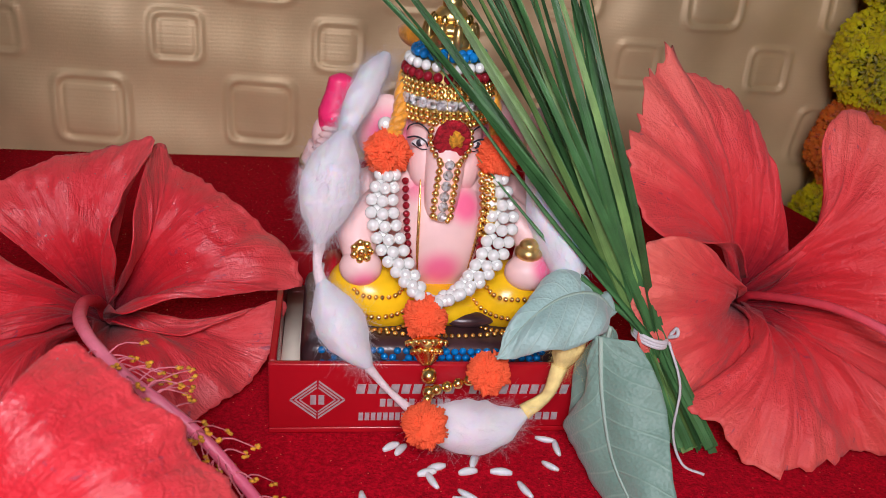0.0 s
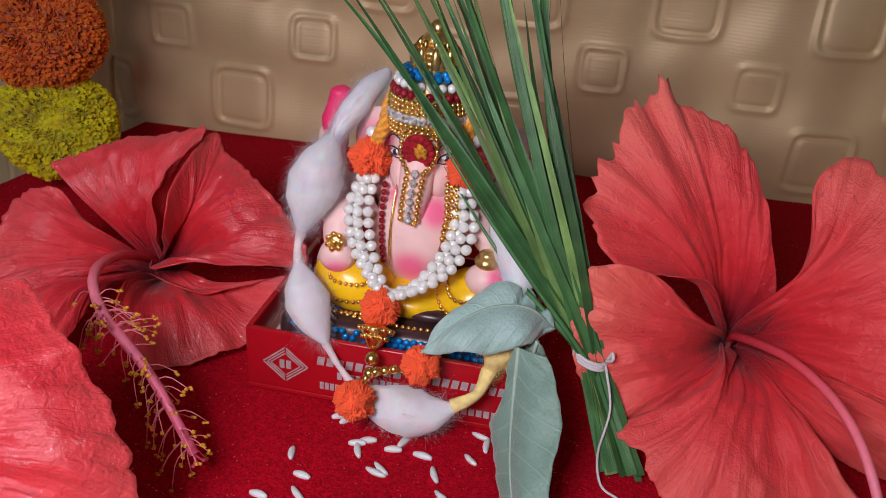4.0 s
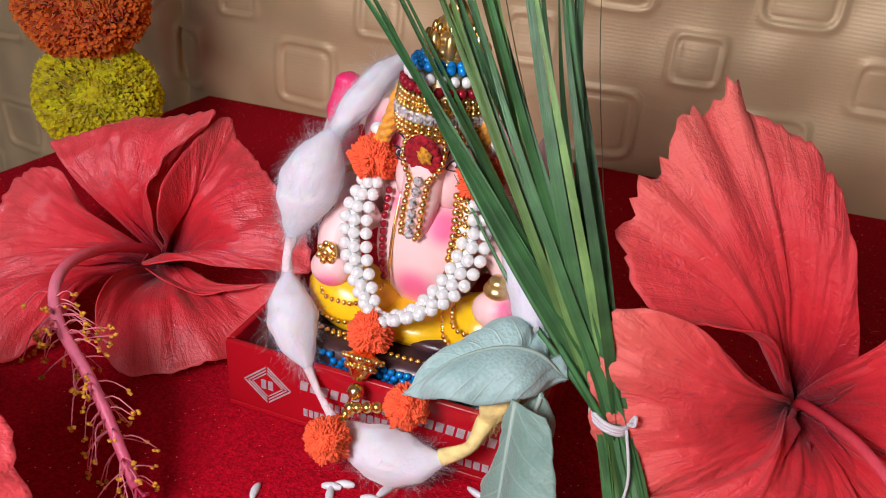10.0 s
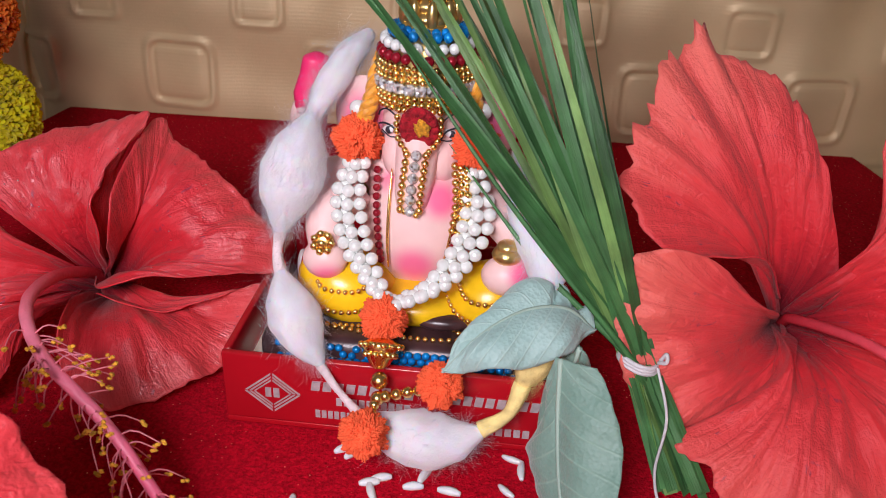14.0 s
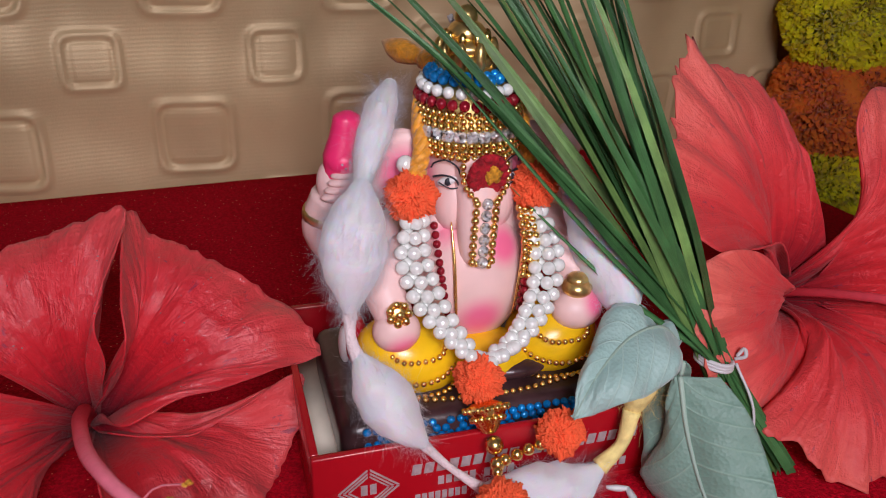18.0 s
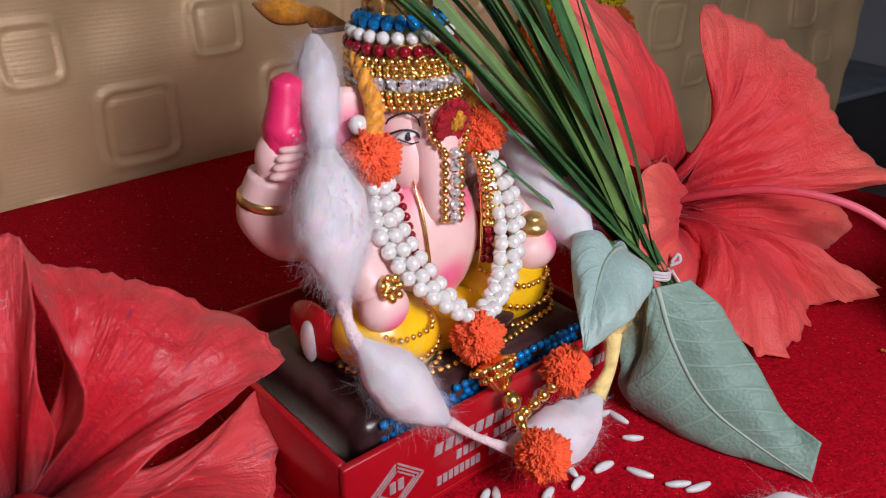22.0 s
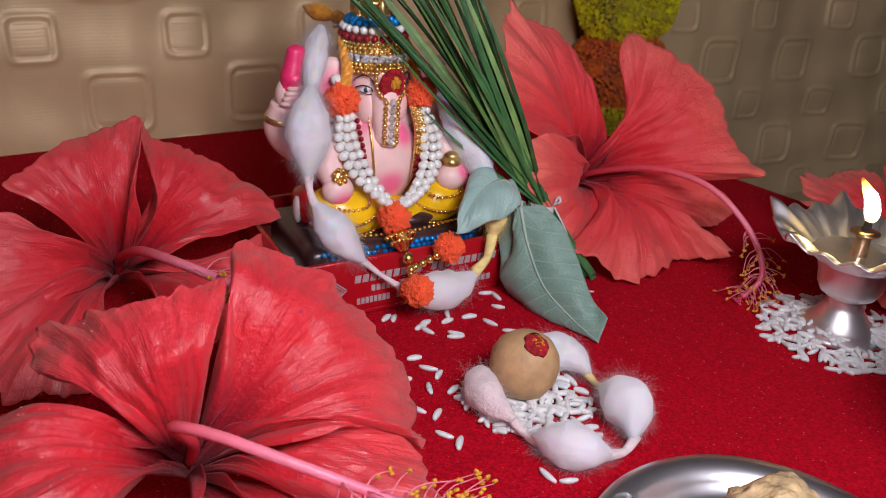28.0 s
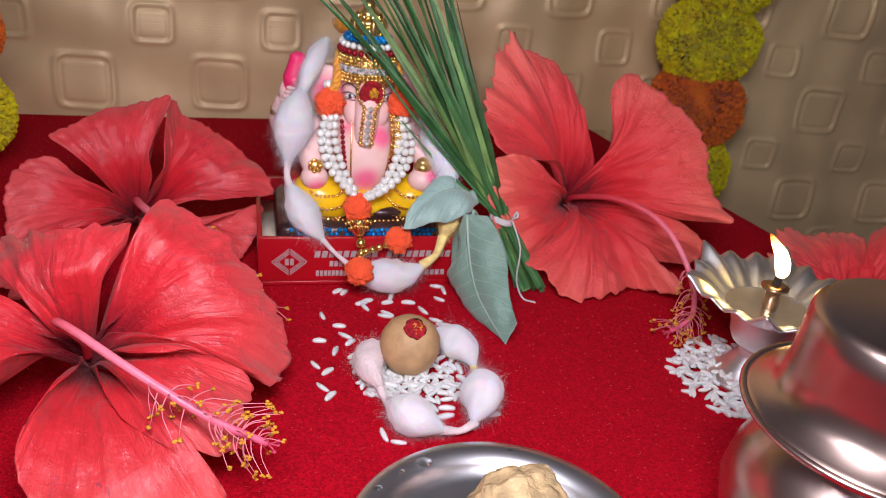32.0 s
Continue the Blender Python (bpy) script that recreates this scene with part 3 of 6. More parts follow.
for bx in ((-0.95, -1.25, -0.22, 0.95, -1.2, 0.18), (-0.95, -1.25, 0.82, 0.95, -1.2, 1.2), (-0.95, -1.25, 0.18, -0.42, -1.2, 0.82), (0.22, -1.25, 0.18, 0.95, -1.2, 0.82)):
    g.add(*bm_geo(rbox(*bx)))
tagged(part("wall_south", g, WALLPAINT, smooth=False), "plain grey painted wall, out of view, with an opening made for the added fill light", "wall", kind="structure")
# the table's top is out of square: its corners, front and back
TOP = ((-0.262, -0.55), (0.570, -0.55), (-0.262, 0.446), (0.205, 0.522))


def on_top(u, v):
    fl, fr, bl, br = [V((*p, 0)) for p in TOP]
    return fl.lerp(fr, u).lerp(bl.lerp(br, u), v)


table = thing("low_table", "low dark wooden table under the red velvet cloth", "table", (0.0, 0.0, -0.22))
g = Geo()
rim = [on_top(u, v) for u, v in ((0.006, 0.006), (0.994, 0.006), (0.992, 0.994), (0.008, 0.994))]
g.add([(p.x, p.y, 0.17) for p in rim] + [(p.x, p.y, 0.2165) for p in rim], [(3, 2, 1, 0), (4, 5, 6, 7)] + [(i, (i + 1) % 4, 4 + (i + 1) % 4, 4 + i) for i in range(4)])
part("tabletop", g, WOOD, table, smooth=False)
for px, py in ((-0.24, -0.5), (0.50, -0.5), (-0.24, 0.40), (0.17, 0.47)):
    part("leg", rbox(px - 0.02, py - 0.02, 0.0, px + 0.02, py + 0.02, 0.17, 0.003), WOOD, table)
bench = thing("low_bench", "low dark bench with a blue-grey cloth cover", "bench", (0.80, 0.68, -0.22))
part("body", rbox(-0.14, -0.115, 0.0, 0.14, 0.115, 0.118, 0.004), BENCHDARK, bench)
part("cover", rbox(-0.143, -0.118, 0.1182, 0.143, 0.118, 0.126, 0.003), BENCHTOP, bench, "blue-grey cloth cover")


def cloth_at(x, y):
    return 0.0006 * noise.noise(V((x * 14, y * 14, 0.3)))


def cloth_fn(u, v):
    # a top sheet whose rim falls over the table's edges
    u, v = -0.08 + 1.16 * u, -0.07 + 1.14 * v
    d = max(-u, u - 1, 0.0) * 0.75 + max(-v, v - 1, 0.0)
    p = on_top(min(1.0, max(0.0, u)), min(1.0, max(0.0, v)))
    return (p.x + 0.02 * max(0.0, u - 1) - 0.02 * max(0.0, -u), p.y, cloth_at(p.x, p.y) - d * 1.3 + 0.0004)


g = Geo()
put(g, grid(cloth_fn, 90, 120), 0)
cloth = tagged(part("tablecloth", g, CLOTH), "red velvet tablecloth with fine glitter spread on the table", "tablecloth")

# ---------------------------------------------------------------- curtain
CUR = [(-0.75, 0.430), (-0.60, 0.436), (-0.449, 0.438), (-0.33, 0.432), (-0.300, 0.438), (-0.287, 0.456), (-0.274, 0.444), (-0.25, 0.445), (-0.16, 0.463), (0.0, 0.491), (0.16, 0.516), (0.250, 0.531),
       (0.268, 0.536), (0.282, 0.560), (0.298, 0.536), (0.36, 0.530), (0.4436, 0.531), (0.505, 0.538), (0.60, 0.532), (0.70, 0.530)]


def curtain():
    """A satin curtain across the back, with puckered squares woven in."""
    pts = bez([(x, y, 0) for x, y in CUR], 800)
    L = [0.0]
    for a, b in zip(pts[:-1], pts[1:]):
        L.append(L[-1] + (b - a).length)
    L = np.array(L)
    X, Y = np.array([p.x for p in pts]), np.array([p.y for p in pts])
    total = L[-1]
    du = 0.0018
    nu, nv = int(total / du), int(0.60 / du)
    s = np.linspace(0, total, nu + 1)
    z = np.linspace(-0.215, 0.385, nv + 1)
    S, Z = np.meshgrid(s, z, indexing="ij")
    px, py = np.interp(s, L, X), np.interp(s, L, Y)
    tx, ty = np.gradient(px, s), np.gradient(py, s)
    ln = np.hypot(tx, ty)
    nx, ny = ty / ln, -tx / ln          # towards the camera's side
    H = np.zeros_like(S)
    # large squares and, half a step on, small ones
    corner = L[int(np.argmin((X + 0.250) ** 2 + (Y - 0.443) ** 2))]
    px_, pz_ = 0.0925, 0.0860
    rng = np.random.RandomState(5)
    for row in range(-3, 5):
        for col in range(-8, 9):
            for half in (0, 1):
                cx = corner + 0.156 + (col + 0.5 * half) * px_ + rng.uniform(-0.002, 0.002)
                cz = 0.0240 + (row + 0.50 * half) * pz_ + rng.uniform(-0.0015, 0.0015)
                a = 0.0185 if half == 0 else 0.0125
                q = (np.abs((S - cx) / a) ** 6 + np.abs((Z - cz) / a) ** 6) ** (1 / 6)
                welt = np.exp(-((q - 1.04) * a / 0.0017) ** 2)
                seam = np.exp(-((q - 0.90) * a / 0.0011) ** 2)
                dish = 1 / (1 + np.exp(np.minimum(60, (q - 0.86) * a / 0.0010)))
                H += 0.0021 * welt - 0.0013 * seam + dish * (0.0008 + 0.00028 * np.sin(Z * 2 * np.pi / 0.0034))
    # soft folds and creases
    H += 0.0026 * np.sin(S * 2 * np.pi / 0.115 + 2.0 * np.sin(Z * 9)) * (0.4 + 0.6 * np.sin(S * 7 + 1) ** 2)
    H += 0.0009 * np.sin(S * 2 * np.pi / 0.043 + 3.1 * np.sin(Z * 15 + 1))
    H += 0.0012 * np.sin(Z * 2 * np.pi / 0.06 + 3 * np.sin(S * 11))
    P = np.stack([px[:, None] + nx[:, None] * H, py[:, None] + ny[:, None] * H, Z], axis=-1).reshape(-1, 3)
    w = nv + 1
    i, j = np.meshgrid(np.arange(nu), np.arange(nv), indexing="ij")
    a = (i * w + j).ravel()
    F = np.stack([a, a + w, a + w + 1, a + 1], axis=1)
    me = bpy.data.meshes.new("curtain")
    me.from_pydata(P.tolist(), [], F.tolist())
    me.polygons.foreach_set("use_smooth", [True] * len(F))
    me.materials.append(CURTAIN)
    uvl = me.uv_layers.new(name="UVMap")
    lp = np.zeros(len(me.loops), dtype=np.int32)
    me.loops.foreach_get("vertex_index", lp)
    uvl.data.foreach_set("uv", np.stack([S.ravel(), Z.ravel()], axis=1).astype(np.float32)[lp].ravel())
    return new("curtain", me)


tagged(curtain(), "gold satin curtain with puckered rounded squares behind the shrine", "curtain")


# ---------------------------------------------------------------- hibiscus
def petal(axis, margin, seed, ground, deep=0.022, flare=0.008, reach=0.42, belly=0.004, curl=0.0, ruffle=0.0016, pleat=1.0, rag=0.035, hem=(0.0, 0.0), pinch=0.7, bow=(0.0, 0.0)):
    """A broad petal: from the throat's tube it fans out to the margin, a smooth line through the points given, frayed and frilled.
    hem: how far the first and the last side of the margin are turned back; pinch: how narrow the claw is;
    bow: how far each side draws in towards the middle half-way out, which opens a gap beside it."""
    A = V(axis).normalized()
    line = bez(margin, 240)
    run = [0.0]
    for a, b in zip(line[:-1], line[1:]):
        run.append(run[-1] + (b - a).length)
    cols = 112
    M, k = [], 0
    for j in range(cols + 1):
        want = run[-1] * j / cols
        while k < 239 and run[k + 1] < want:
            k += 1
        M.append(line[k].lerp(line[k + 1], (want - run[k]) / max(1e-9, run[k + 1] - run[k])))
    longest = max(p.length for p in M)
    n = V((0, 0, 0))
    for a, b in zip(M[:-1], M[1:]):
        n += a.cross(b)
    n.normalize()
    if n.dot(A) < 0:
        n = -n
    foot = -A * deep
    spine = (M[cols // 2] + M[cols // 3] + M[2 * cols // 3]).normalized()
    for j, e in enumerate(M):
        lateral = e - spine * e.dot(spine)
        M[j] = e - lateral * pinch * smooth01(1.45 - 2.0 * e.length / longest)

    def nz(x, y, z):
        return noise.noise(V((x, y, z)))

    def fn(u, v):
        j = min(cols, round(v * cols))
        w = 2 * v - 1
        e = M[j]
        size = e.length / longest
        s = run[-1] / 0.05 * v
        fray = 1.7 * rag * size * (nz(s * 2.3, seed * 3.1, 0) + 1.1 * nz(s * 6.5, seed, 2) + 1.0 * nz(s * 17, seed, 5))
        e = e * (1 + fray)
        ctrl = A * flare * min(1.0, size * 1.4) + e * reach
        p = foot * (1 - u) ** 2 + ctrl * (2 * u * (1 - u)) + e * u * u
        mid = M[cols // 2] * (2 * u * (1 - u) * reach + u * u)
        draw = (bow[0] if w < 0 else bow[1]) * math.sin(math.pi * u) * smooth01(abs(w) / 0.6)
        p += (mid - spine * (mid - p).dot(spine) - p) * draw if draw else V((0, 0, 0))
        rim = u ** 4
        off = curl * u ** 4 * size
        turn = hem[0] if w < 0 else hem[1]
        off += turn * smooth01((abs(w) - 0.45) / 0.4) * u ** 3 * size
        off += belly * math.sin(math.pi * min(1.0, u * 1.02)) * (1 - 1.15 * w * w)
        off += ruffle * rim * size * (1.6 * nz(s * 1.9, seed, 0.5) + 1.1 * nz(s * 4.7, u * 2, seed + 9) + 0.6 * nz(s * 10.5, u * 3, seed + 4))
        grow = min(1.0, 2.5 * u) * size
        f = v * run[-1] / 0.05 + 0.35 * nz(u * 2.2, v * 2.0, seed + 8)
        # folds that run out from the throat, fork, and sharpen into ridges
        f1, f2 = nz(f * 0.8, u * 1.0, seed + 7), nz(f * 2.1, u * 1.6, seed + 5)
        off += pleat * grow * (0.0058 * f1 + 0.0040 * (0.25 - math.sqrt(f2 * f2 + 0.004)) + 0.0016 * nz(f * 5.5, u * 2.6, seed + 3) + 0.0007 * nz(f * 12.0, u * 4.0, seed + 1))
        off += 0.0016 * grow * nz(p.x * 70, p.y * 70 + p.z * 70, seed) + 0.0006 * grow * nz(p.x * 230, p.y * 230, p.z * 230 + seed)
        # both sides of the claw fold down into the throat
        off -= 0.006 * abs(w) ** 3 * math.sin(math.pi * min(1.0, u * 1.0)) * (1 - 0.5 * size)
        p = p + n * off
        if p.z < ground + 0.003:
            p.z = ground + 0.003 * math.exp((p.z - ground) / 0.003 - 1)
        return p

    vs, fs, slot, uv = grid(fn, 46, cols)
    uv = [(q[0] * M[min(cols, round(q[1] * cols))].length / longest, q[1]) for q in uv]
    return vs, fs, slot, uv


def hibiscus(label, throat, axis, petals, column, material, stamen_from=0.52, seed=1, stray=62, stem=0.0017, wet=()):
    """petals: the points of each margin, from one side of the throat round to the other; column: the curve of the staminal column."""
    rng = random.Random(seed)
    at = V(throat)
    fl = thing("hibiscus_flower", label, "flower", throat, group="red hibiscus flowers")
    A = V(axis).normalized()
    for i, (margin, kw) in enumerate(petals):
        gg = Geo()
        made = petal(axis, [V(p) - at for p in margin], seed * 5 + i * 1.37, 0.0008 - at.z, **kw)
        put(gg, made, 0)
        ob = part("petal", gg, material, fl)
        if i in wet:
            # droplets added as pale glossy beads, to give the wet petal its small glints
            drops = Geo()
            for k in range(110):
                q = rng.randrange(len(made[0]))
                if 0.35 < made[3][q][0] < 0.86 and noise.noise(V((made[3][q][0] * 4, made[3][q][1] * 4, seed))) > -0.02:
                    r = rng.uniform(0.00014, 0.00030)
                    put(drops, ell(V(made[0][q]) + A * 0.0004, (r * rng.uniform(0.7, 1.7), r, r * 0.7), 7, 5), 0)
            part("water_droplet", drops, DROPLET, ob, "tiny water droplets added as glints on the petal", kind="stuff")
        so = ob.modifiers.new("thickness", "SOLIDIFY")
        so.thickness, so.offset = 0.0005, 0
    pts = bez([tuple(-A * 0.012)] + [V(p) - at for p in column], 60)
    gg = Geo()
    put(gg, tube(pts, [stem * (1 - 0.3 * i / 60) for i in range(61)], 12, wobble=0.10, seed=seed), 0)
    col = part("staminal_column", gg, COLUMN, fl, "glossy pink staminal column")
    fil, ant = Geo(), Geo()
    for k in range(stray):
        s = stamen_from + (1 - stamen_from) * rng.random() ** 0.85
        i = min(59, int(s * 60))
        t = (pts[i + 1] - pts[i]).normalized()
        o = t.orthogonal().normalized()
        o = (Matrix.Rotation(rng.uniform(0, 2 * math.pi), 3, t) @ o)
        ln = rng.uniform(0.0055, 0.0120)
        end = pts[i] + o * ln + t * ln * rng.uniform(0.3, 1.0) + V((0, 0, -0.0008))
        if end.z + at.z < 0.0015:
            end.z = 0.0015 - at.z
        mid = pts[i] + o * ln * 0.55 + t * ln * 0.18
        put(fil, tube(bez([pts[i], mid, end], 5), [0.00027, 0.00025, 0.00021, 0.00019, 0.00017, 0.00015], 4), 0)
        for q in range(rng.choice((2, 3, 3))):
            e2 = end + V((rng.uniform(-1, 1), rng.uniform(-1, 1), rng.uniform(-1, 1))) * 0.0007
            put(ant, ell(e2, (0.00070, 0.00052, 0.00048), 7, 5, bump=0.5, seed=k + q), 0)
    part("filaments", fil, FILAMENT, col, "fine pink filaments", kind="stuff")
    part("anthers", ant, ANTHER, col, "golden pollen anthers", kind="stuff")
    for k in range(5):
        t = (pts[-1] - pts[-3]).normalized()
        o = Matrix.Rotation(k * 1.2566, 3, t) @ t.orthogonal().normalized()
        gs = Geo()
        e = pts[-1] + o * 0.0020 + t * 0.0030
        put(gs, tube(bez([pts[-1], pts[-1] + o * 0.001 + t * 0.002, e], 4), 0.0003, 5), 0)
        put(gs, ell(e, (0.0007, 0.0007, 0.0005), 7, 5), 0)
        part("stigma_lobe", gs, STIGMA, col)
    return fl


hibiscus("open red hibiscus flower leaning beside the grass bundle", (0.1270, 0.2619, 0.0349), (0.15, -0.78, 0.60), [
    ([(0.1190, 0.2560, 0.0440), (0.1119, 0.2533, 0.0575), (0.0960, 0.2440, 0.0605), (0.0811, 0.2398, 0.0633), (0.0690, 0.2470, 0.0770), (0.0678, 0.2546, 0.0907), (0.0712, 0.2650, 0.1000), (0.0735, 0.2714, 0.1075),
      (0.0790, 0.2800, 0.1080), (0.0826, 0.2859, 0.1184), (0.0885, 0.2850, 0.1110), (0.1064, 0.2846, 0.1036), (0.1230, 0.2790, 0.0890), (0.1330, 0.2710, 0.0740), (0.1395, 0.2670, 0.0540), (0.1330, 0.2625, 0.0440)], dict(belly=0.006, rag=0.035, ruffle=0.0016, pleat=0.75, hem=(0.0, -0.002), pinch=0.2, bow=(0.55, 0.0))),
    ([(0.1320, 0.2605, 0.0430), (0.1400, 0.2630, 0.0600), (0.1405, 0.2640, 0.0780), (0.1375, 0.2681, 0.0940), (0.1440, 0.2740, 0.1025), (0.1545, 0.2780, 0.1007), (0.1700, 0.2700, 0.0920), (0.1822, 0.2590, 0.0804), (0.1904, 0.2499, 0.0640), (0.1915, 0.2360, 0.0520),
      (0.1980, 0.2196, 0.0437), (0.1880, 0.2250, 0.0400), (0.1700, 0.2340, 0.0370), (0.1530, 0.2430, 0.0350), (0.1370, 0.2550, 0.0340)], dict(belly=0.006, flare=0.012, pleat=1.4, rag=0.02, bow=(0.45, 0.0), pinch=0.3)),
    ([(0.1340, 0.2570, 0.0320), (0.1550, 0.2480, 0.0360), (0.1760, 0.2380, 0.0350), (0.1934, 0.2303, 0.0230), (0.1900, 0.2300, 0.0140), (0.1799, 0.2310, 0.0124), (0.1600, 0.2330, 0.0150), (0.1430, 0.2430, 0.0240), (0.1320, 0.2550, 0.0290)], dict(belly=0.010, rag=0.015, pleat=0.9)),
    ([(0.1320, 0.2540, 0.0280), (0.1450, 0.2360, 0.0200), (0.1620, 0.2200, 0.0150), (0.1732, 0.2013, 0.0127), (0.1660, 0.2050, 0.0080), (0.1560, 0.2150, 0.0060), (0.1430, 0.2100, 0.0050), (0.1314, 0.2048, 0.0040), (0.1190, 0.2020, 0.0035), (0.1105, 0.2040, 0.0030), (0.1040, 0.2073, 0.0103),
      (0.1000, 0.2130, 0.0135), (0.0915, 0.2150, 0.0150), (0.0960, 0.2250, 0.0160), (0.1080, 0.2340, 0.0190), (0.1210, 0.2500, 0.0270)], dict(belly=0.008, ruffle=0.0026, rag=0.03, pleat=1.6, bow=(0.2, 0.45))),
    ([(0.1280, 0.2540, 0.0310), (0.1270, 0.2400, 0.0310), (0.1229, 0.2300, 0.0250), (0.1195, 0.2240, 0.0120), (0.1120, 0.2230, 0.0070), (0.0990, 0.2240, 0.0110), (0.0860, 0.2220, 0.0200), (0.0750, 0.2230, 0.0350), (0.0700, 0.2290, 0.0500), (0.0735, 0.2360, 0.0627), (0.0880, 0.2420, 0.0630), (0.1000, 0.2450, 0.0570), (0.1085, 0.2495, 0.0495), (0.1180, 0.2550, 0.0415)], dict(belly=0.006, rag=0.02, pleat=1.2, pinch=0.2, bow=(0.45, 0.35))),
], [(0.1270, 0.2620, 0.0350), (0.1414, 0.2333, 0.0463), (0.1554, 0.2077, 0.0453), (0.1646, 0.1859, 0.0314), (0.1661, 0.1734, 0.0145), (0.1575, 0.1735, 0.0040)], PETAL, 0.66, seed=3)

hibiscus("red hibiscus flower lying beside the box", (-0.1030, 0.2374, 0.0255), (0.10, -0.62, 0.78), [
    ([(-0.0970, 0.2310, 0.0290), (-0.0885, 0.2206, 0.0321), (-0.0761, 0.2260, 0.0354), (-0.0650, 0.2300, 0.0350), (-0.0500, 0.2400, 0.0335), (-0.0372, 0.2478, 0.0330), (-0.0480, 0.2570, 0.0430), (-0.0600, 0.2610, 0.0540), (-0.0740, 0.2650, 0.0610), (-0.0850, 0.2680, 0.0670), (-0.0906, 0.2686, 0.0720),
      (-0.0905, 0.2550, 0.0685), (-0.0880, 0.2350, 0.0610), (-0.0866, 0.2290, 0.0550), (-0.0885, 0.2290, 0.0470), (-0.0925, 0.2325, 0.0400)], dict(belly=0.010, rag=0.016, ruffle=0.0014, pinch=0.0, pleat=1.2, bow=(0.0, 0.6))),
    ([(-0.0960, 0.2335, 0.0370), (-0.0938, 0.2320, 0.0450), (-0.0948, 0.2325, 0.0555), (-0.0934, 0.2375, 0.0610), (-0.0912, 0.2450, 0.0680), (-0.0900, 0.2660, 0.0732), (-0.1020, 0.2640, 0.0700), (-0.1153, 0.2560, 0.0690), (-0.1290, 0.2420, 0.0665), (-0.1391, 0.2300, 0.0640), (-0.1320, 0.2300, 0.0580), (-0.1220, 0.2320, 0.0500), (-0.1090, 0.2360, 0.0360)], dict(belly=0.008, hem=(0.0, 0.0), rag=0.014, pleat=1.4, pinch=0.0)),
    ([(-0.1090, 0.2345, 0.0310), (-0.1230, 0.2310, 0.0390), (-0.1390, 0.2300, 0.0530), (-0.1530, 0.2230, 0.0480), (-0.1560, 0.2130, 0.0350), (-0.1500, 0.2021, 0.0226), (-0.1400, 0.2080, 0.0260), (-0.1280, 0.2160, 0.0290), (-0.1130, 0.2280, 0.0280)], dict(belly=0.009, rag=0.02, pleat=1.4, bow=(0.45, 0.0))),
    ([(-0.1100, 0.2310, 0.0270), (-0.1178, 0.2160, 0.0287), (-0.1300, 0.2090, 0.0240), (-0.1480, 0.1980, 0.0190), (-0.1530, 0.1860, 0.0120), (-0.1420, 0.1760, 0.0070), (-0.1250, 0.1740, 0.0080), (-0.1120, 0.1800, 0.0100), (-0.1060, 0.1950, 0.0150), (-0.1030, 0.2180, 0.0220)], dict(belly=0.010, pleat=1.6, ruffle=0.003, bow=(0.0, 0.4))),
    ([(-0.1010, 0.2280, 0.0250), (-0.0950, 0.2120, 0.0290), (-0.0918, 0.2010, 0.0230), (-0.0860, 0.1960, 0.0110), (-0.0740, 0.1960, 0.0060), (-0.0600, 0.2100, 0.0050), (-0.0480, 0.2300, 0.0080), (-0.0430, 0.2420, 0.0180), (-0.0440, 0.2480, 0.0260), (-0.0580, 0.2370, 0.0245), (-0.0724, 0.2300, 0.0210), (-0.0860, 0.2270, 0.0235), (-0.0950, 0.2270, 0.0255)], dict(belly=0.005, rag=0.012, pinch=0.0, pleat=1.2, bow=(0.0, 0.6))),
], [(-0.1030, 0.2370, 0.0260), (-0.0965, 0.2118, 0.0402), (-0.0867, 0.1880, 0.0469), (-0.0708, 0.1716, 0.0446), (-0.0488, 0.1638, 0.0322), (-0.0290, 0.1560, 0.0130)], WET_PETAL, 0.60, seed=7, stem=0.0021, stray=84, wet=(0, 1))

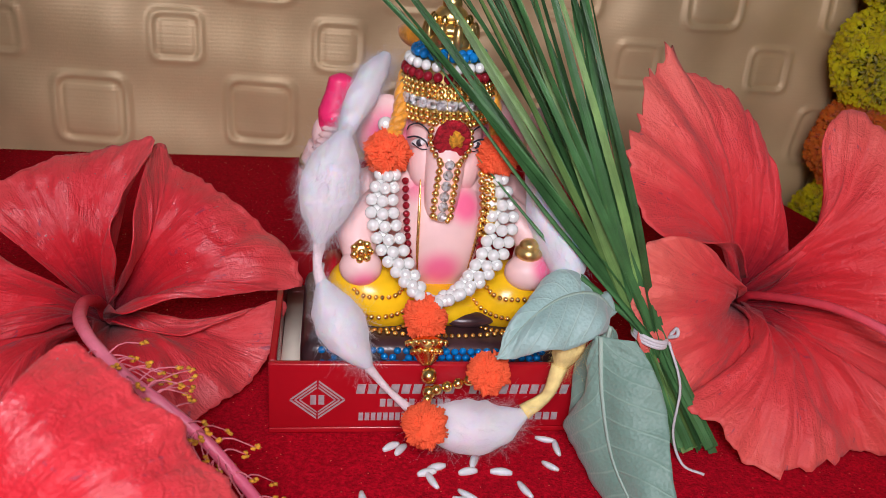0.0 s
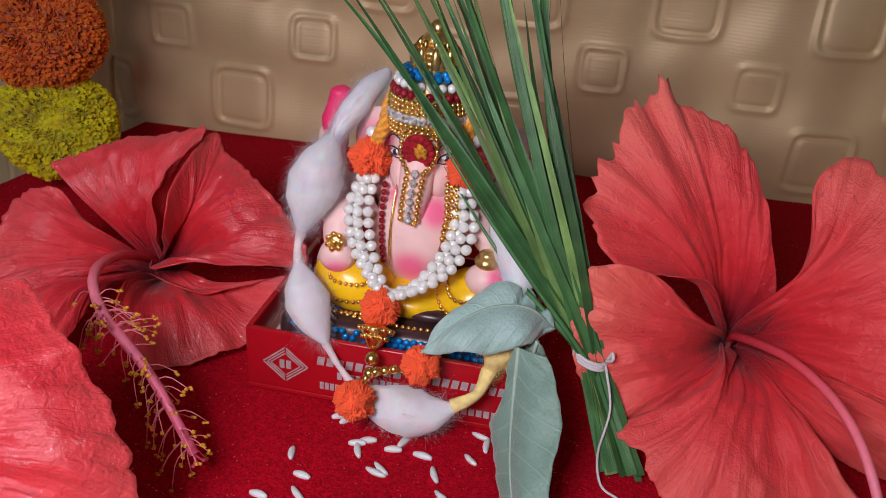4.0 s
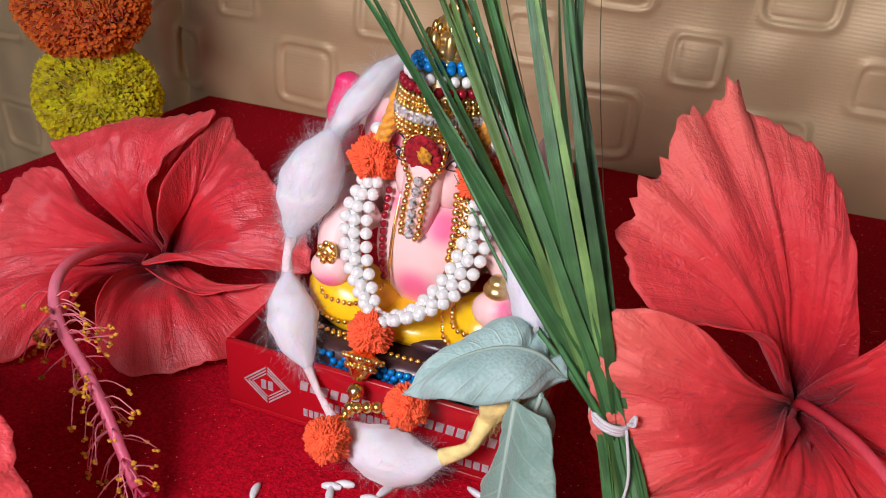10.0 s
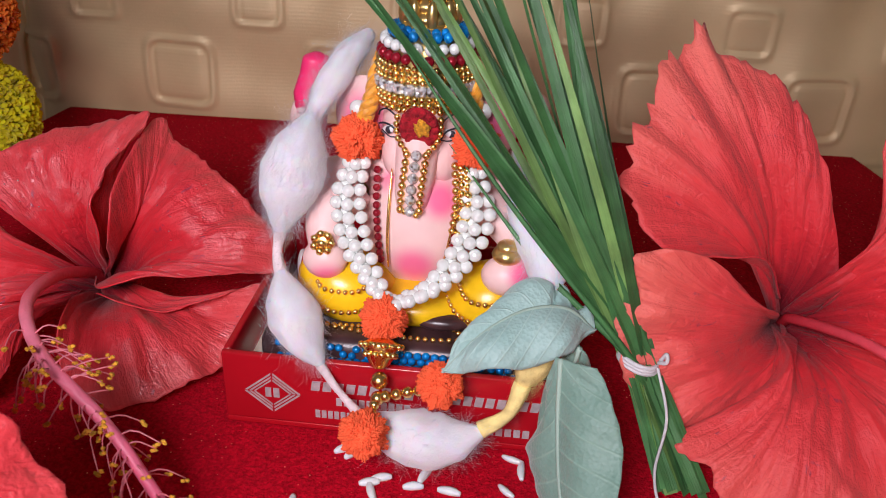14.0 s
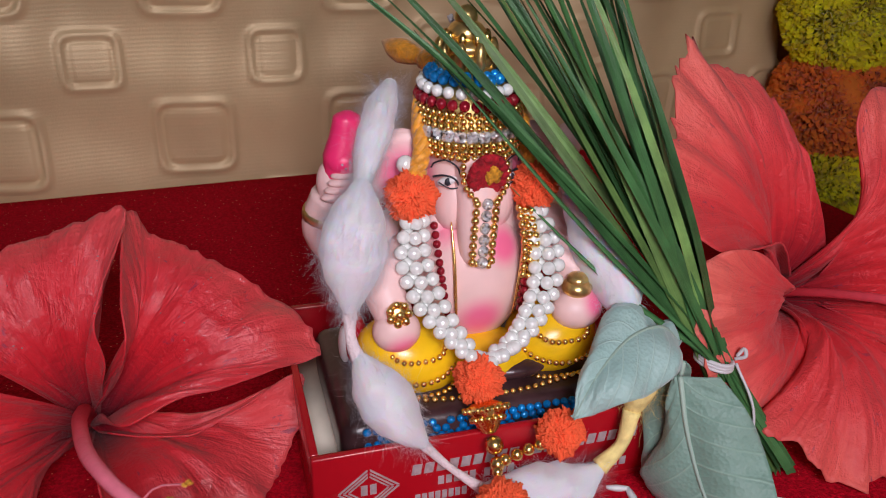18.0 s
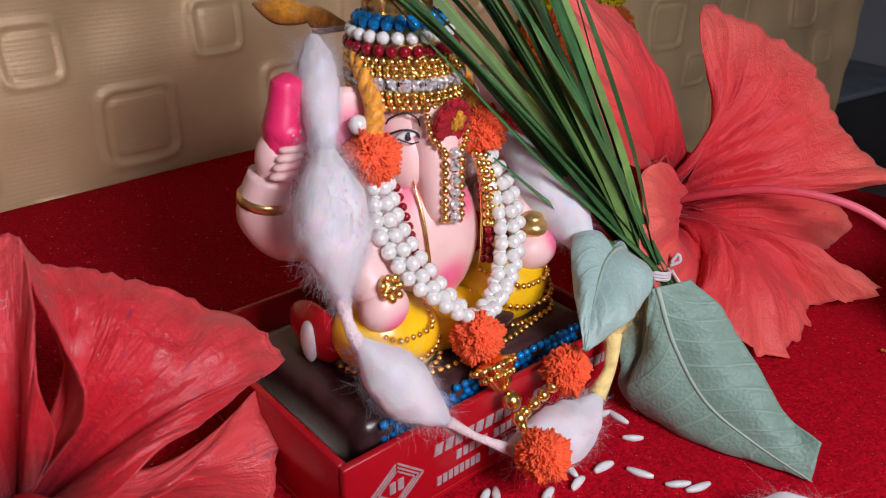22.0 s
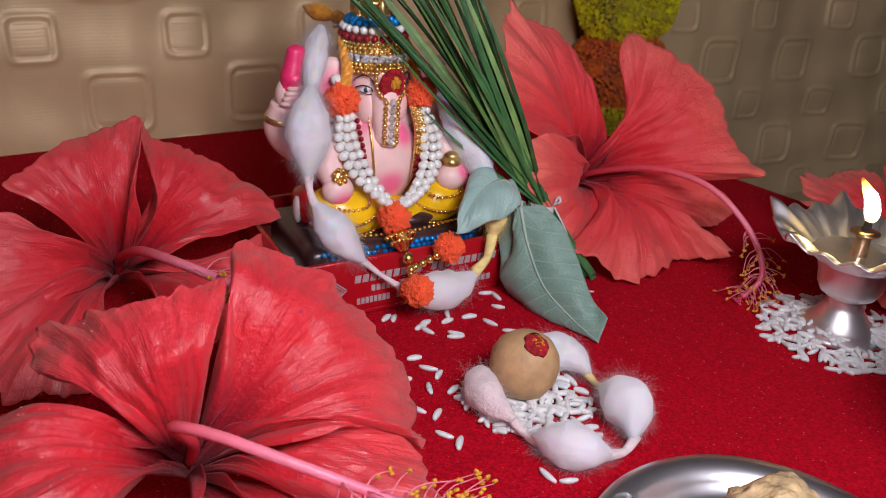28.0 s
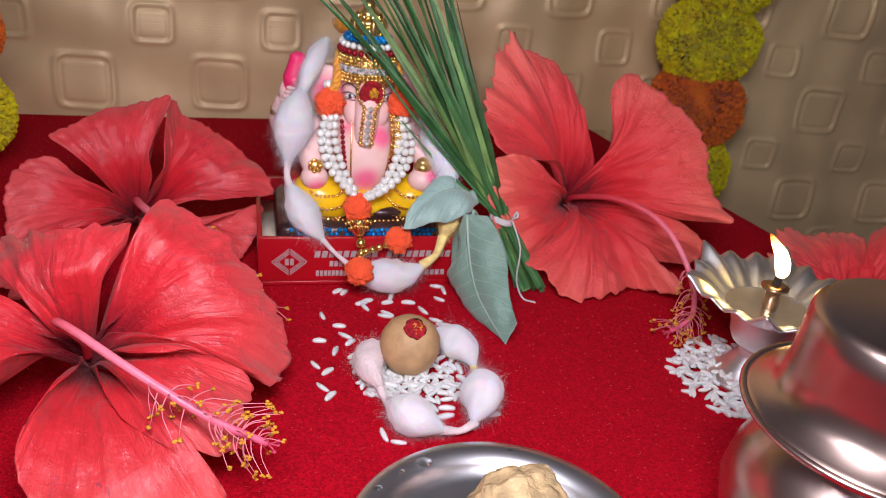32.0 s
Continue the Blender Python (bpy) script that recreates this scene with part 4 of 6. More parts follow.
hibiscus("large red hibiscus flower lying open on the cloth", (-0.0876, 0.0995, 0.0375), (0.10, -0.42, 0.90), [
    ([(-0.0840, 0.1060, 0.0430), (-0.0772, 0.1130, 0.0590), (-0.0735, 0.1220, 0.0690), (-0.0681, 0.1390, 0.0742), (-0.0565, 0.1360, 0.0680), (-0.0470, 0.1320, 0.0610), (-0.0360, 0.1300, 0.0465), (-0.0225, 0.1220, 0.0288), (-0.0195, 0.1215, 0.0185), (-0.0205, 0.1050, 0.0200), (-0.0265, 0.0925, 0.0285), (-0.0440, 0.0870, 0.0420), (-0.0581, 0.0830, 0.0480), (-0.0760, 0.0900, 0.0470)], dict(belly=0.012, flare=0.014, rag=0.02, hem=(-0.003, 0.0), pleat=1.4)),
    ([(-0.0760, 0.0905, 0.0425), (-0.0600, 0.0860, 0.0460), (-0.0440, 0.0895, 0.0405), (-0.0310, 0.0880, 0.0310), (-0.0319, 0.0700, 0.0280), (-0.0330, 0.0600, 0.0220), (-0.0480, 0.0600, 0.0260), (-0.0640, 0.0680, 0.0320), (-0.0800, 0.0850, 0.0380)], dict(belly=0.005, flare=0.009, rag=0.02, pleat=1.0)),
    ([(-0.0800, 0.0880, 0.0360), (-0.0660, 0.0680, 0.0300), (-0.0480, 0.0540, 0.0240), (-0.0330, 0.0460, 0.0160), (-0.0440, 0.0380, 0.0120), (-0.0640, 0.0320, 0.0120), (-0.0820, 0.0360, 0.0170), (-0.0940, 0.0470, 0.0270), (-0.0980, 0.0590, 0.0370), (-0.0990, 0.0700, 0.0400), (-0.0920, 0.0880, 0.0380)], dict(belly=0.002, flare=0.005, rag=0.02, hem=(0.0, -0.003), pleat=1.2)),
    ([(-0.0850, 0.1060, 0.0440), (-0.0812, 0.1112, 0.0552), (-0.0752, 0.1208, 0.0690), (-0.0860, 0.1200, 0.0690), (-0.0955, 0.1180, 0.0690), (-0.1080, 0.1220, 0.0650), (-0.1220, 0.1280, 0.0590), (-0.1240, 0.1190, 0.0540), (-0.1130, 0.1110, 0.0510), (-0.0960, 0.1040, 0.0420)], dict(belly=0.012, flare=0.012, pleat=2.0, hem=(0.002, -0.003))),
    ([(-0.0960, 0.1025, 0.0400), (-0.1130, 0.1080, 0.0470), (-0.1320, 0.1130, 0.0440), (-0.1480, 0.1060, 0.0330), (-0.1520, 0.0900, 0.0220), (-0.1430, 0.0740, 0.0170), (-0.1280, 0.0680, 0.0220), (-0.1120, 0.0760, 0.0300), (-0.0960, 0.0930, 0.0360)], dict(belly=0.017, flare=0.012, pleat=1.5, hem=(-0.003, -0.004))),
], [(-0.0880, 0.0980, 0.0376), (-0.0925, 0.0890, 0.0500), (-0.0840, 0.0795, 0.0530), (-0.0655, 0.0675, 0.0485), (-0.0400, 0.0595, 0.0360), (-0.0225, 0.0590, 0.0270)], WET_PETAL, 0.72, seed=11, stray=60, wet=(0, 3, 4))

hibiscus("red hibiscus flower lying behind the oil lamp", (0.2500, 0.1800, 0.0220), (-0.25, -0.35, 0.90), [
    ([(0.2470, 0.1870, 0.0270), (0.2200, 0.2080, 0.0330), (0.2280, 0.2220, 0.0360), (0.2440, 0.2260, 0.0370), (0.2640, 0.2240, 0.0400), (0.2720, 0.2140, 0.0370), (0.2540, 0.1880, 0.0290)], dict(ruffle=0.0026)),
    ([(0.2550, 0.1860, 0.0290), (0.2760, 0.2160, 0.0440), (0.2900, 0.2060, 0.0540), (0.2980, 0.1900, 0.0560), (0.3000, 0.1680, 0.0490), (0.2900, 0.1600, 0.0400), (0.2590, 0.1770, 0.0260)], dict(hem=(0.003, 0.0))),
    ([(0.2580, 0.1750, 0.0240), (0.2950, 0.1640, 0.0280), (0.2980, 0.1450, 0.0180), (0.2800, 0.1300, 0.0120), (0.2600, 0.1230, 0.0080), (0.2440, 0.1260, 0.0070), (0.2490, 0.1700, 0.0180)], dict(ruffle=0.0026)),
    ([(0.2460, 0.1740, 0.0190), (0.2400, 0.1340, 0.0070), (0.2240, 0.1340, 0.0060), (0.2120, 0.1460, 0.0070), (0.2100, 0.1640, 0.0110), (0.2420, 0.1770, 0.0210)], dict(hem=(0.0, -0.003))),
    ([(0.2430, 0.1790, 0.0230), (0.2130, 0.1680, 0.0160), (0.2080, 0.1820, 0.0240), (0.2120, 0.1960, 0.0310), (0.2200, 0.2060, 0.0330), (0.2440, 0.1860, 0.0270)], dict()),
], [(0.250, 0.180, 0.026), (0.270, 0.170, 0.038), (0.300, 0.150, 0.042), (0.316, 0.128, 0.026)], PETAL, 0.6, seed=17)

# ---------------------------------------------------------------- red box
BOX_AT, BOX_RZ = (-0.0410, 0.2070, 0.0008), 7.0
box = thing("red_box", "open red plastic box with silver print holding the statue", "box", BOX_AT, BOX_RZ)
BW, BD, BH, BT = 0.1020, 0.0800, 0.0260, 0.0022
part("bottom", rbox(0.0, 0.0, 0.0, BW, BD, 0.002, 0.0004), BOXRED, box)
part("front_wall", rbox(0.0, 0.0, 0.002, BW, BT, BH, 0.0006), BOXRED, box)
part("back_wall", rbox(0.0, BD - BT, 0.002, BW, BD, BH, 0.0006), BOXRED, box)
part("side_wall", rbox(0.0, BT, 0.002, BT, BD - BT, BH, 0.0006), BOXRED, box)
part("side_wall", rbox(BW - BT, BT, 0.002, BW, BD - BT, BH, 0.0006), BOXRED, box)
part("lining", rbox(BT + 0.0003, BT + 0.0003, 0.0021, BW - BT - 0.0003, BD - BT - 0.0003, 0.0118), CREAM, box, "raised cream card lining")


def bar(x0, x1, z0, z1, slant=0.0):
    y = -0.00025
    return [(x0, y, z0), (x1, y, z0), (x1 + slant, y, z1), (x0 + slant, y, z1), (x0, 0.0003, z0), (x1, 0.0003, z0), (x1 + slant, 0.0003, z1), (x0 + slant, 0.0003, z1)], \
        [(0, 1, 2, 3), (0, 4, 5, 1), (1, 5, 6, 2), (2, 6, 7, 3), (3, 7, 4, 0)]


for z0, z1, words in ((0.0152, 0.0186, ((0.0268, 0.0585, 9), (0.0625, 0.0955, 10))), (0.0103, 0.0131, ((0.0345, 0.0460, 5), (0.0480, 0.0575, 4))), (0.0050, 0.0078, ((0.0280, 0.0435, 8), (0.0465, 0.0560, 4), (0.0775, 0.0935, 6)))):
    for x0, x1, n in words:
        for k in range(n):
            w = (x1 - x0) / n
            g = Geo()
            g.add(*bar(x0 + k * w, x0 + k * w + w * 0.74, z0, z1, 0.0005 if z0 > 0.015 else 0.0))
            part("print_bar", g, SILVER_INK, box, smooth=False)
cx, cz = 0.0150, 0.0128
for r0, r1 in ((0.0074, 0.0081), (0.0061, 0.0067), (0.0049, 0.0054)):
    for qx, qz in ((1, 1), (1, -1), (-1, 1), (-1, -1)):
        g = Geo()
        vs = []
        for y in (-0.00025, 0.0003):
            for r in (r0, r1):
                for k in (0.04, 0.97):
                    vs.append((cx + qx * r * 1.08 * k, y, cz + qz * r * 0.92 * (1 - k)))
        g.add(vs, [(0, 1, 3, 2), (0, 4, 5, 1), (1, 5, 7, 3), (3, 7, 6, 2), (2, 6, 4, 0)])
        part("print_line", g, SILVER_INK, box, smooth=False)
for dx in (-0.0022, 0.0003):
    g = Geo()
    g.add(*bar(cx + dx, cx + dx + 0.0018, cz - 0.0017, cz + 0.0017))
    part("print_bar", g, SILVER_INK, box, smooth=False)

# ---------------------------------------------------------------- statue
IDOL_AT, IDOL_RZ = (0.0075, 0.2520, 0.0), 7.0


def statue():
    """One painted clay figure of an elephant-headed deity on a base, its glued beads with it."""
    mats = [SKIN, SKIN, HOTPINK, YELLOW, BROWN, GOLD, GOLDPAINT, BLUEBEAD, REDBEAD, CRYSTAL, KUMKUM, TURMERIC, INK, WHITEPAINT, REDPAINT, PEARL]
    S = {k: i for i, k in enumerate("skin blush hot yellow brown gold oldgold blue red crystal kum tur ink white redp pearl".split())}
    G = Geo()

    def e(slot, c, r, seg=20, rings=14, rot=None):
        put(G, ell(c, r, seg, rings, rot), S[slot])

    def t(slot, pts, r, n=14, seg=10, flat=1.0):
        P = bez(pts, n)
        if isinstance(r, (list, tuple)):
            r = [float(np.interp(i / n, np.linspace(0, 1, len(r)), r)) for i in range(n + 1)]
        put(G, tube(P, r, seg, flat), S[slot])

    def beads(slot, pts, r, gap=2.0, seg=8):
        P = bez(pts, 80)
        acc, last = 0.0, P[0]
        put(G, ell(P[0], (r, r, r), seg, 5), S[slot])
        for p in P[1:]:
            acc += (p - last).length
            last = p
            if acc >= gap * r:
                acc = 0.0
                put(G, ell(p, (r, r, r), seg, 5), S[slot])

    # base
    G.add(*bm_geo(rbox(-0.0445, -0.0325, 0.0118, 0.0395, 0.022, 0.0300, 0.006, 4)), S["brown"])
    for row, z in enumerate((0.0232, 0.0256, 0.0280)):
        for x in np.arange(-0.0375 + 0.0012 * (row % 2), 0.0345, 0.0026):
            if noise.noise(V((x * 160, row * 1.7, 0.4))) > (-0.28 if x > -0.02 or x < -0.026 else 0.0):
                j = V((0.0005 * noise.noise(V((x * 900, row, 1.0))), -0.0329, 0.0006 * noise.noise(V((x * 900, row, 5.0)))))
                e("blue", V((x, 0, z)) + j, (0.00125, 0.0011, 0.00115), 10, 7)
    # cushion behind
    e("white", (-0.0380, -0.001, 0.0362), (0.0018, 0.0032, 0.0062))
    e("redp", (-0.0345, 0.001, 0.0370), (0.0040, 0.012, 0.0080))
    e("redp", (0.0330, 0.004, 0.0370), (0.0038, 0.013, 0.0080))
    # legs in a yellow dhoti
    e("yellow", (-0.0205, -0.0120, 0.0375), (0.0165, 0.0125, 0.0115), rot=Matrix.Rotation(radians(18), 3, "Y"))
    e("yellow", (0.0235, -0.0110, 0.0370), (0.0145, 0.0125, 0.0115), rot=Matrix.Rotation(radians(-18), 3, "Y"))
    e("yellow", (0.000, -0.012, 0.0340), (0.018, 0.0115, 0.0065))
    e("brown", (0.010, -0.0205, 0.0325), (0.0085, 0.0035, 0.0026))
    # gold chains over the knees
    for sgn, cx in ((-1, -0.0205), (1, 0.0235)):
        for k, (dz, w) in enumerate(((0.0065, 0.0105), (0.0005, 0.0140), (-0.0055, 0.0150))):
            beads("gold", [(cx - w, -0.0120, 0.0375 + dz + 0.001), (cx - w * 0.62, -0.0228, 0.0375 + dz - 0.001), (cx, -0.0256 + 0.002 * abs(k - 1), 0.0368 + dz - 0.0015), (cx + w * 0.62, -0.0228, 0.0375 + dz - 0.001), (cx + w, -0.0120, 0.0375 + dz + 0.001)], 0.00085, 2.15)
    beads("gold", [(-0.032, -0.024, 0.0308), (-0.010, -0.0275, 0.0306), (0.010, -0.0278, 0.0306), (0.032, -0.024, 0.0308)], 0.0009, 2.2)
    # torso and belly
    e("skin", (0.0, 0.000, 0.0555), (0.0180, 0.0150, 0.0225), 28, 20)
    e("skin", (0.0, 0.004, 0.0700), (0.0190, 0.0110, 0.0120))
    e("oldgold", (0.0, 0.008, 0.058), (0.0215, 0.011, 0.020))
    # gold edged stole on the chest
    t("gold", [(-0.0080, -0.0075, 0.0765), (-0.0081, -0.0118, 0.0670), (-0.0081, -0.0145, 0.0560), (-0.0076, -0.0150, 0.0470)], [0.0002, 0.0005, 0.0005, 0.0002], 20, 6)
    beads("red", [(-0.0126, -0.0064, 0.0750), (-0.0121, -0.0108, 0.0660), (-0.0111, -0.0134, 0.0560), (-0.0100, -0.0142, 0.0480)], 0.0012, 1.95)
    t("gold", [(0.0128, -0.0094, 0.0760), (0.0122, -0.0122, 0.0680), (0.0106, -0.0146, 0.0580), (0.0088, -0.0158, 0.0490)], [0.0002, 0.0005, 0.0005, 0.0002], 20, 6)
    beads("red", [(0.0136, -0.0100, 0.0700), (0.0126, -0.0130, 0.0600), (0.0112, -0.0150, 0.0500)], 0.0010, 1.95)
    for k in range(3):
        beads("gold", [(0.0108 + 0.0018 * k, -0.0108, 0.0800 - 0.0006 * k), (0.0118 + 0.0018 * k, -0.0142, 0.0700), (0.0112 + 0.0018 * k, -0.0158, 0.0605)], 0.0012, 1.9)
    beads("red", [(0.0122, -0.0158, 0.0590), (0.0116, -0.0172, 0.0500)], 0.0014, 1.95)
    # head, cheeks, ears and trunk
    e("skin", (0.0, 0.0030, 0.0870), (0.0128, 0.0112, 0.0165), 24, 18)
    e("skin", (-0.0055, -0.002, 0.0800), (0.0065, 0.0070, 0.0100))
    e("skin", (0.0055, -0.002, 0.0800), (0.0065, 0.0070, 0.0100))
    for sx in (-1, 1):
        e("skin", (sx * 0.0185, 0.0065, 0.0870), (0.0105, 0.0030, 0.0125), rot=Matrix.Rotation(radians(sx * 18), 3, "Z"))
    t("skin", [(0.0, -0.0040, 0.0930), (-0.0005, -0.0072, 0.0840), (-0.0010, -0.0098, 0.0740), (-0.0014, -0.0108, 0.0675), (-0.0014, -0.0100, 0.0645)], [0.0072, 0.0066, 0.0058, 0.0050, 0.0030], 24, 16)
    # eyes
    for sx in (-1, 1):
        e("white", (sx * 0.0092, -0.0062, 0.0880), (0.0031, 0.0011, 0.0013), rot=Matrix.Rotation(radians(sx * 36), 3, "Z") @ Matrix.Rotation(radians(sx * 24), 3, "Y"))
        e("ink", (sx * 0.0091, -0.0072, 0.0881), (0.0011, 0.0005, 0.0012), 10, 8)
        t("ink", [(sx * 0.0060, -0.0084, 0.0866), (sx * 0.0076, -0.0082, 0.0892), (sx * 0.0103, -0.0068, 0.0900), (sx * 0.0126, -0.0042, 0.0888)], 0.00030, 12, 5)
        t("ink", [(sx * 0.0060, -0.0084, 0.0866), (sx * 0.0088, -0.0078, 0.0864), (sx * 0.0114, -0.0058, 0.0876)], 0.00020, 10, 5)
        t("ink", [(sx * 0.0060, -0.0082, 0.0898), (sx * 0.0070, -0.0080, 0.0926), (sx * 0.0098, -0.0066, 0.0942), (sx * 0.0122, -0.0038, 0.0926), (sx * 0.0128, -0.0028, 0.0910)], 0.00026, 14, 5)
    # jewel on the brow, crystals down the trunk
    lean = Matrix.Rotation(radians(16), 3, "X")
    put(G, ell((0.0003, -0.0123, 0.0912), (0.0058, 0.0017, 0.0068), 28, 14, lean, bump=0.06, seed=3.0), S["kum"])
    for k in range(14):
        a = 2 * math.pi * k / 14
        e("kum", V((0.0003, -0.0133, 0.0912)) + lean @ V((0.0044 * math.cos(a), 0, 0.0053 * math.sin(a))), (0.0014, 0.0007, 0.0014), 8, 6, lean)
    put(G, ell((0.0012, -0.0143, 0.0918), (0.0021, 0.0006, 0.0026), 18, 12, lean, bump=0.6, seed=6.0), S["tur"])
    trunk_line = [(-0.0001, -0.0148, 0.0838), (-0.0006, -0.0154, 0.0790), (-0.0012, -0.0163, 0.0725), (-0.0014, -0.0167, 0.0665)]
    beads("crystal", trunk_line, 0.00165, 2.0, 6)
    for sx in (-0.0028, 0.0028):
        beads("gold", [(p[0] + sx, p[1] + 0.0007, p[2]) for p in trunk_line], 0.0012, 1.9)
        beads("gold", [(sx * 1.9, -0.0098, 0.0972), (sx * 2.25, -0.0112, 0.0925), (sx * 2.05, -0.0128, 0.0882), (sx * 1.1, -0.0143, 0.0846)], 0.0010, 1.9)
    beads("gold", [(-0.0030, -0.0156, 0.0664), (0.0005, -0.0164, 0.0658)], 0.0009, 2.0)
    # crown: tapering rows of beads, then the knob
    t("oldgold", [(0.0, 0.0045, 0.0940), (0.0, 0.0060, 0.1020), (0.0, 0.0075, 0.1120)], [0.0138, 0.0140, 0.0104], 10, 24)
    for z, r, slot, br in ((0.0950, 0.0143, "gold", 0.0010), (0.0968, 0.0147, "gold", 0.0010), (0.0985, 0.0149, "gold", 0.0010), (0.1008, 0.0150, "crystal", 0.0016), (0.1030, 0.0149, "gold", 0.0010), (0.1047, 0.0147, "gold", 0.0010),
                           (0.1063, 0.0144, "gold", 0.0010), (0.1085, 0.0137, "red", 0.0016), (0.1114, 0.0127, "pearl", 0.0017), (0.1141, 0.0108, "blue", 0.0016), (0.1150, 0.0092, "blue", 0.0014)):
        n = int(2 * math.pi * r / (br * 2.05))
        cy = 0.0045 + (z - 0.094) * 0.167
        for k in range(n):
            a = 2 * math.pi * k / n
            p = (r * math.cos(a), cy + r * math.sin(a), z)
            if slot == "crystal":
                G.add(*bm_geo(rbox(-br, -br * 0.6, -br, br, br * 0.6, br, br * 0.35, 1)), S["crystal"])
                R = Matrix.Rotation(a + math.pi / 2, 3, "Z")
                for q in range(len(G.v) - 1, -1, -1):
                    w = G.v[q]
                    if len(G.v) - q > 24:
                        break
                    G.v[q] = tuple(R @ V(w) + V(p))
            else:
                put(G, ell(p, (br, br, br), 8, 6), S[slot])
    for z, r, h in ((0.1146, 0.0096, 0.0030), (0.1176, 0.0084, 0.0034), (0.1208, 0.0074, 0.0034), (0.1246, 0.0054, 0.0036), (0.1284, 0.0032, 0.0034)):
        e("oldgold", (0.0, 0.0080 + (z - 0.112) * 0.15, z), (r, r, h), 18, 10)
    for k in range(9):
        a = 2 * math.pi * k / 9
        e("oldgold", (0.0076 * math.cos(a), 0.0088 + 0.0076 * math.sin(a), 0.1190), (0.0018, 0.0018, 0.0044), 8, 8)
        e("gold", (0.0058 * math.cos(a), 0.0092 + 0.0058 * math.sin(a), 0.1234), (0.0013, 0.0013, 0.0022), 8, 6)
    # raised right arm and palm
    t("skin", [(-0.020, 0.006, 0.0680), (-0.0330, 0.0110, 0.0620), (-0.0400, 0.0130, 0.0690), (-0.0385, 0.0110, 0.0800)], [0.0075, 0.0078, 0.0072, 0.0056], 18, 14)
    t("oldgold", [(-0.0402, 0.0128, 0.0718), (-0.0398, 0.0124, 0.0742)], 0.0069, 2, 18)
    e("skin", (-0.0370, 0.0095, 0.0840), (0.0058, 0.0050, 0.0075))
    for k in range(4):
        e("skin", (-0.0385 + 0.001 * k, 0.0045, 0.0815 + 0.0021 * k), (0.0040, 0.0020, 0.0013), 10, 8)
    t("hot", [(-0.0362, 0.0090, 0.0860), (-0.0352, 0.0086, 0.0920), (-0.0342, 0.0085, 0.0980), (-0.0336, 0.0086, 0.1030), (-0.0334, 0.0087, 0.1048)], [0.0048, 0.0062, 0.0050, 0.0044, 0.0012], 24, 16, 0.85)
    e("hot", (-0.0352, 0.0062, 0.0912), (0.0050, 0.0040, 0.0040))
    for dx, dz in ((-0.0012, 0.0005), (0.0009, 0.0009), (-0.0002, -0.0008)):
        e("crystal", (-0.0352 + dx, 0.0023, 0.0912 + dz), (0.0004, 0.0003, 0.0004), 6, 5)
    # raised left arm, mostly hidden
    t("skin", [(0.020, 0.006, 0.0680), (0.0330, 0.0110, 0.0620), (0.0385, 0.0130, 0.0690), (0.0350, 0.0110, 0.0840)], [0.0075, 0.0075, 0.0066, 0.0050], 18, 14)
    e("skin", (0.0330, 0.0095, 0.0900), (0.0045, 0.0040, 0.0070))
    # lower hands
    t("skin", [(-0.0190, -0.002, 0.0660), (-0.0275, -0.010, 0.0600), (-0.0262, -0.0160, 0.0530)], [0.0062, 0.0060, 0.0056], 10, 12)
    e("skin", (-0.0262, -0.0185, 0.0500), (0.0068, 0.0055, 0.0062))
    # flower-shaped cuff of gold paint with a raised rim
    lift = Matrix.Rotation(radians(-22), 3, "X")
    e("gold", (-0.0262, -0.0208, 0.0568), (0.0033, 0.0016, 0.0033), 18, 10, lift)
    for q in range(7):
        d = V((0.0026 * math.cos(q * 0.8976), -0.0005, 0.0027 * math.sin(q * 0.8976)))
        e("gold", V((-0.0262, -0.0214, 0.0568)) + lift @ d, (0.0012, 0.0009, 0.0012), 10, 7)
    e("gold", (-0.0262, -0.0226, 0.0570), (0.0013, 0.0009, 0.0013), 10, 7)
    t("skin", [(0.0190, -0.002, 0.0660), (0.0300, -0.010, 0.0580), (0.0290, -0.0150, 0.0520)], [0.0062, 0.0058, 0.0056], 10, 12)
    e("skin", (0.0285, -0.0175, 0.0490), (0.0078, 0.0062, 0.0062))
    e("oldgold", (0.0280, -0.0172, 0.0560), (0.0046, 0.0046, 0.0030), 14, 8)
    e("oldgold", (0.0280, -0.0172, 0.0585), (0.0033, 0.0033, 0.0022), 14, 8)
    # pearl ear studs
    e("pearl", (-0.0195, -0.0005, 0.0915), (0.0026, 0.0024, 0.0026), 12, 8)
    e("pearl", (0.0175, -0.0010, 0.0935), (0.0026, 0.0024, 0.0026), 12, 8)
    ob = part("statue", G, mats)
    ob.matrix_world = pose(*IDOL_AT, 0, 0, IDOL_RZ)
    return tagged(ob, "painted clay statue of an elephant-headed seated deity in the red box", "statue")


statue()


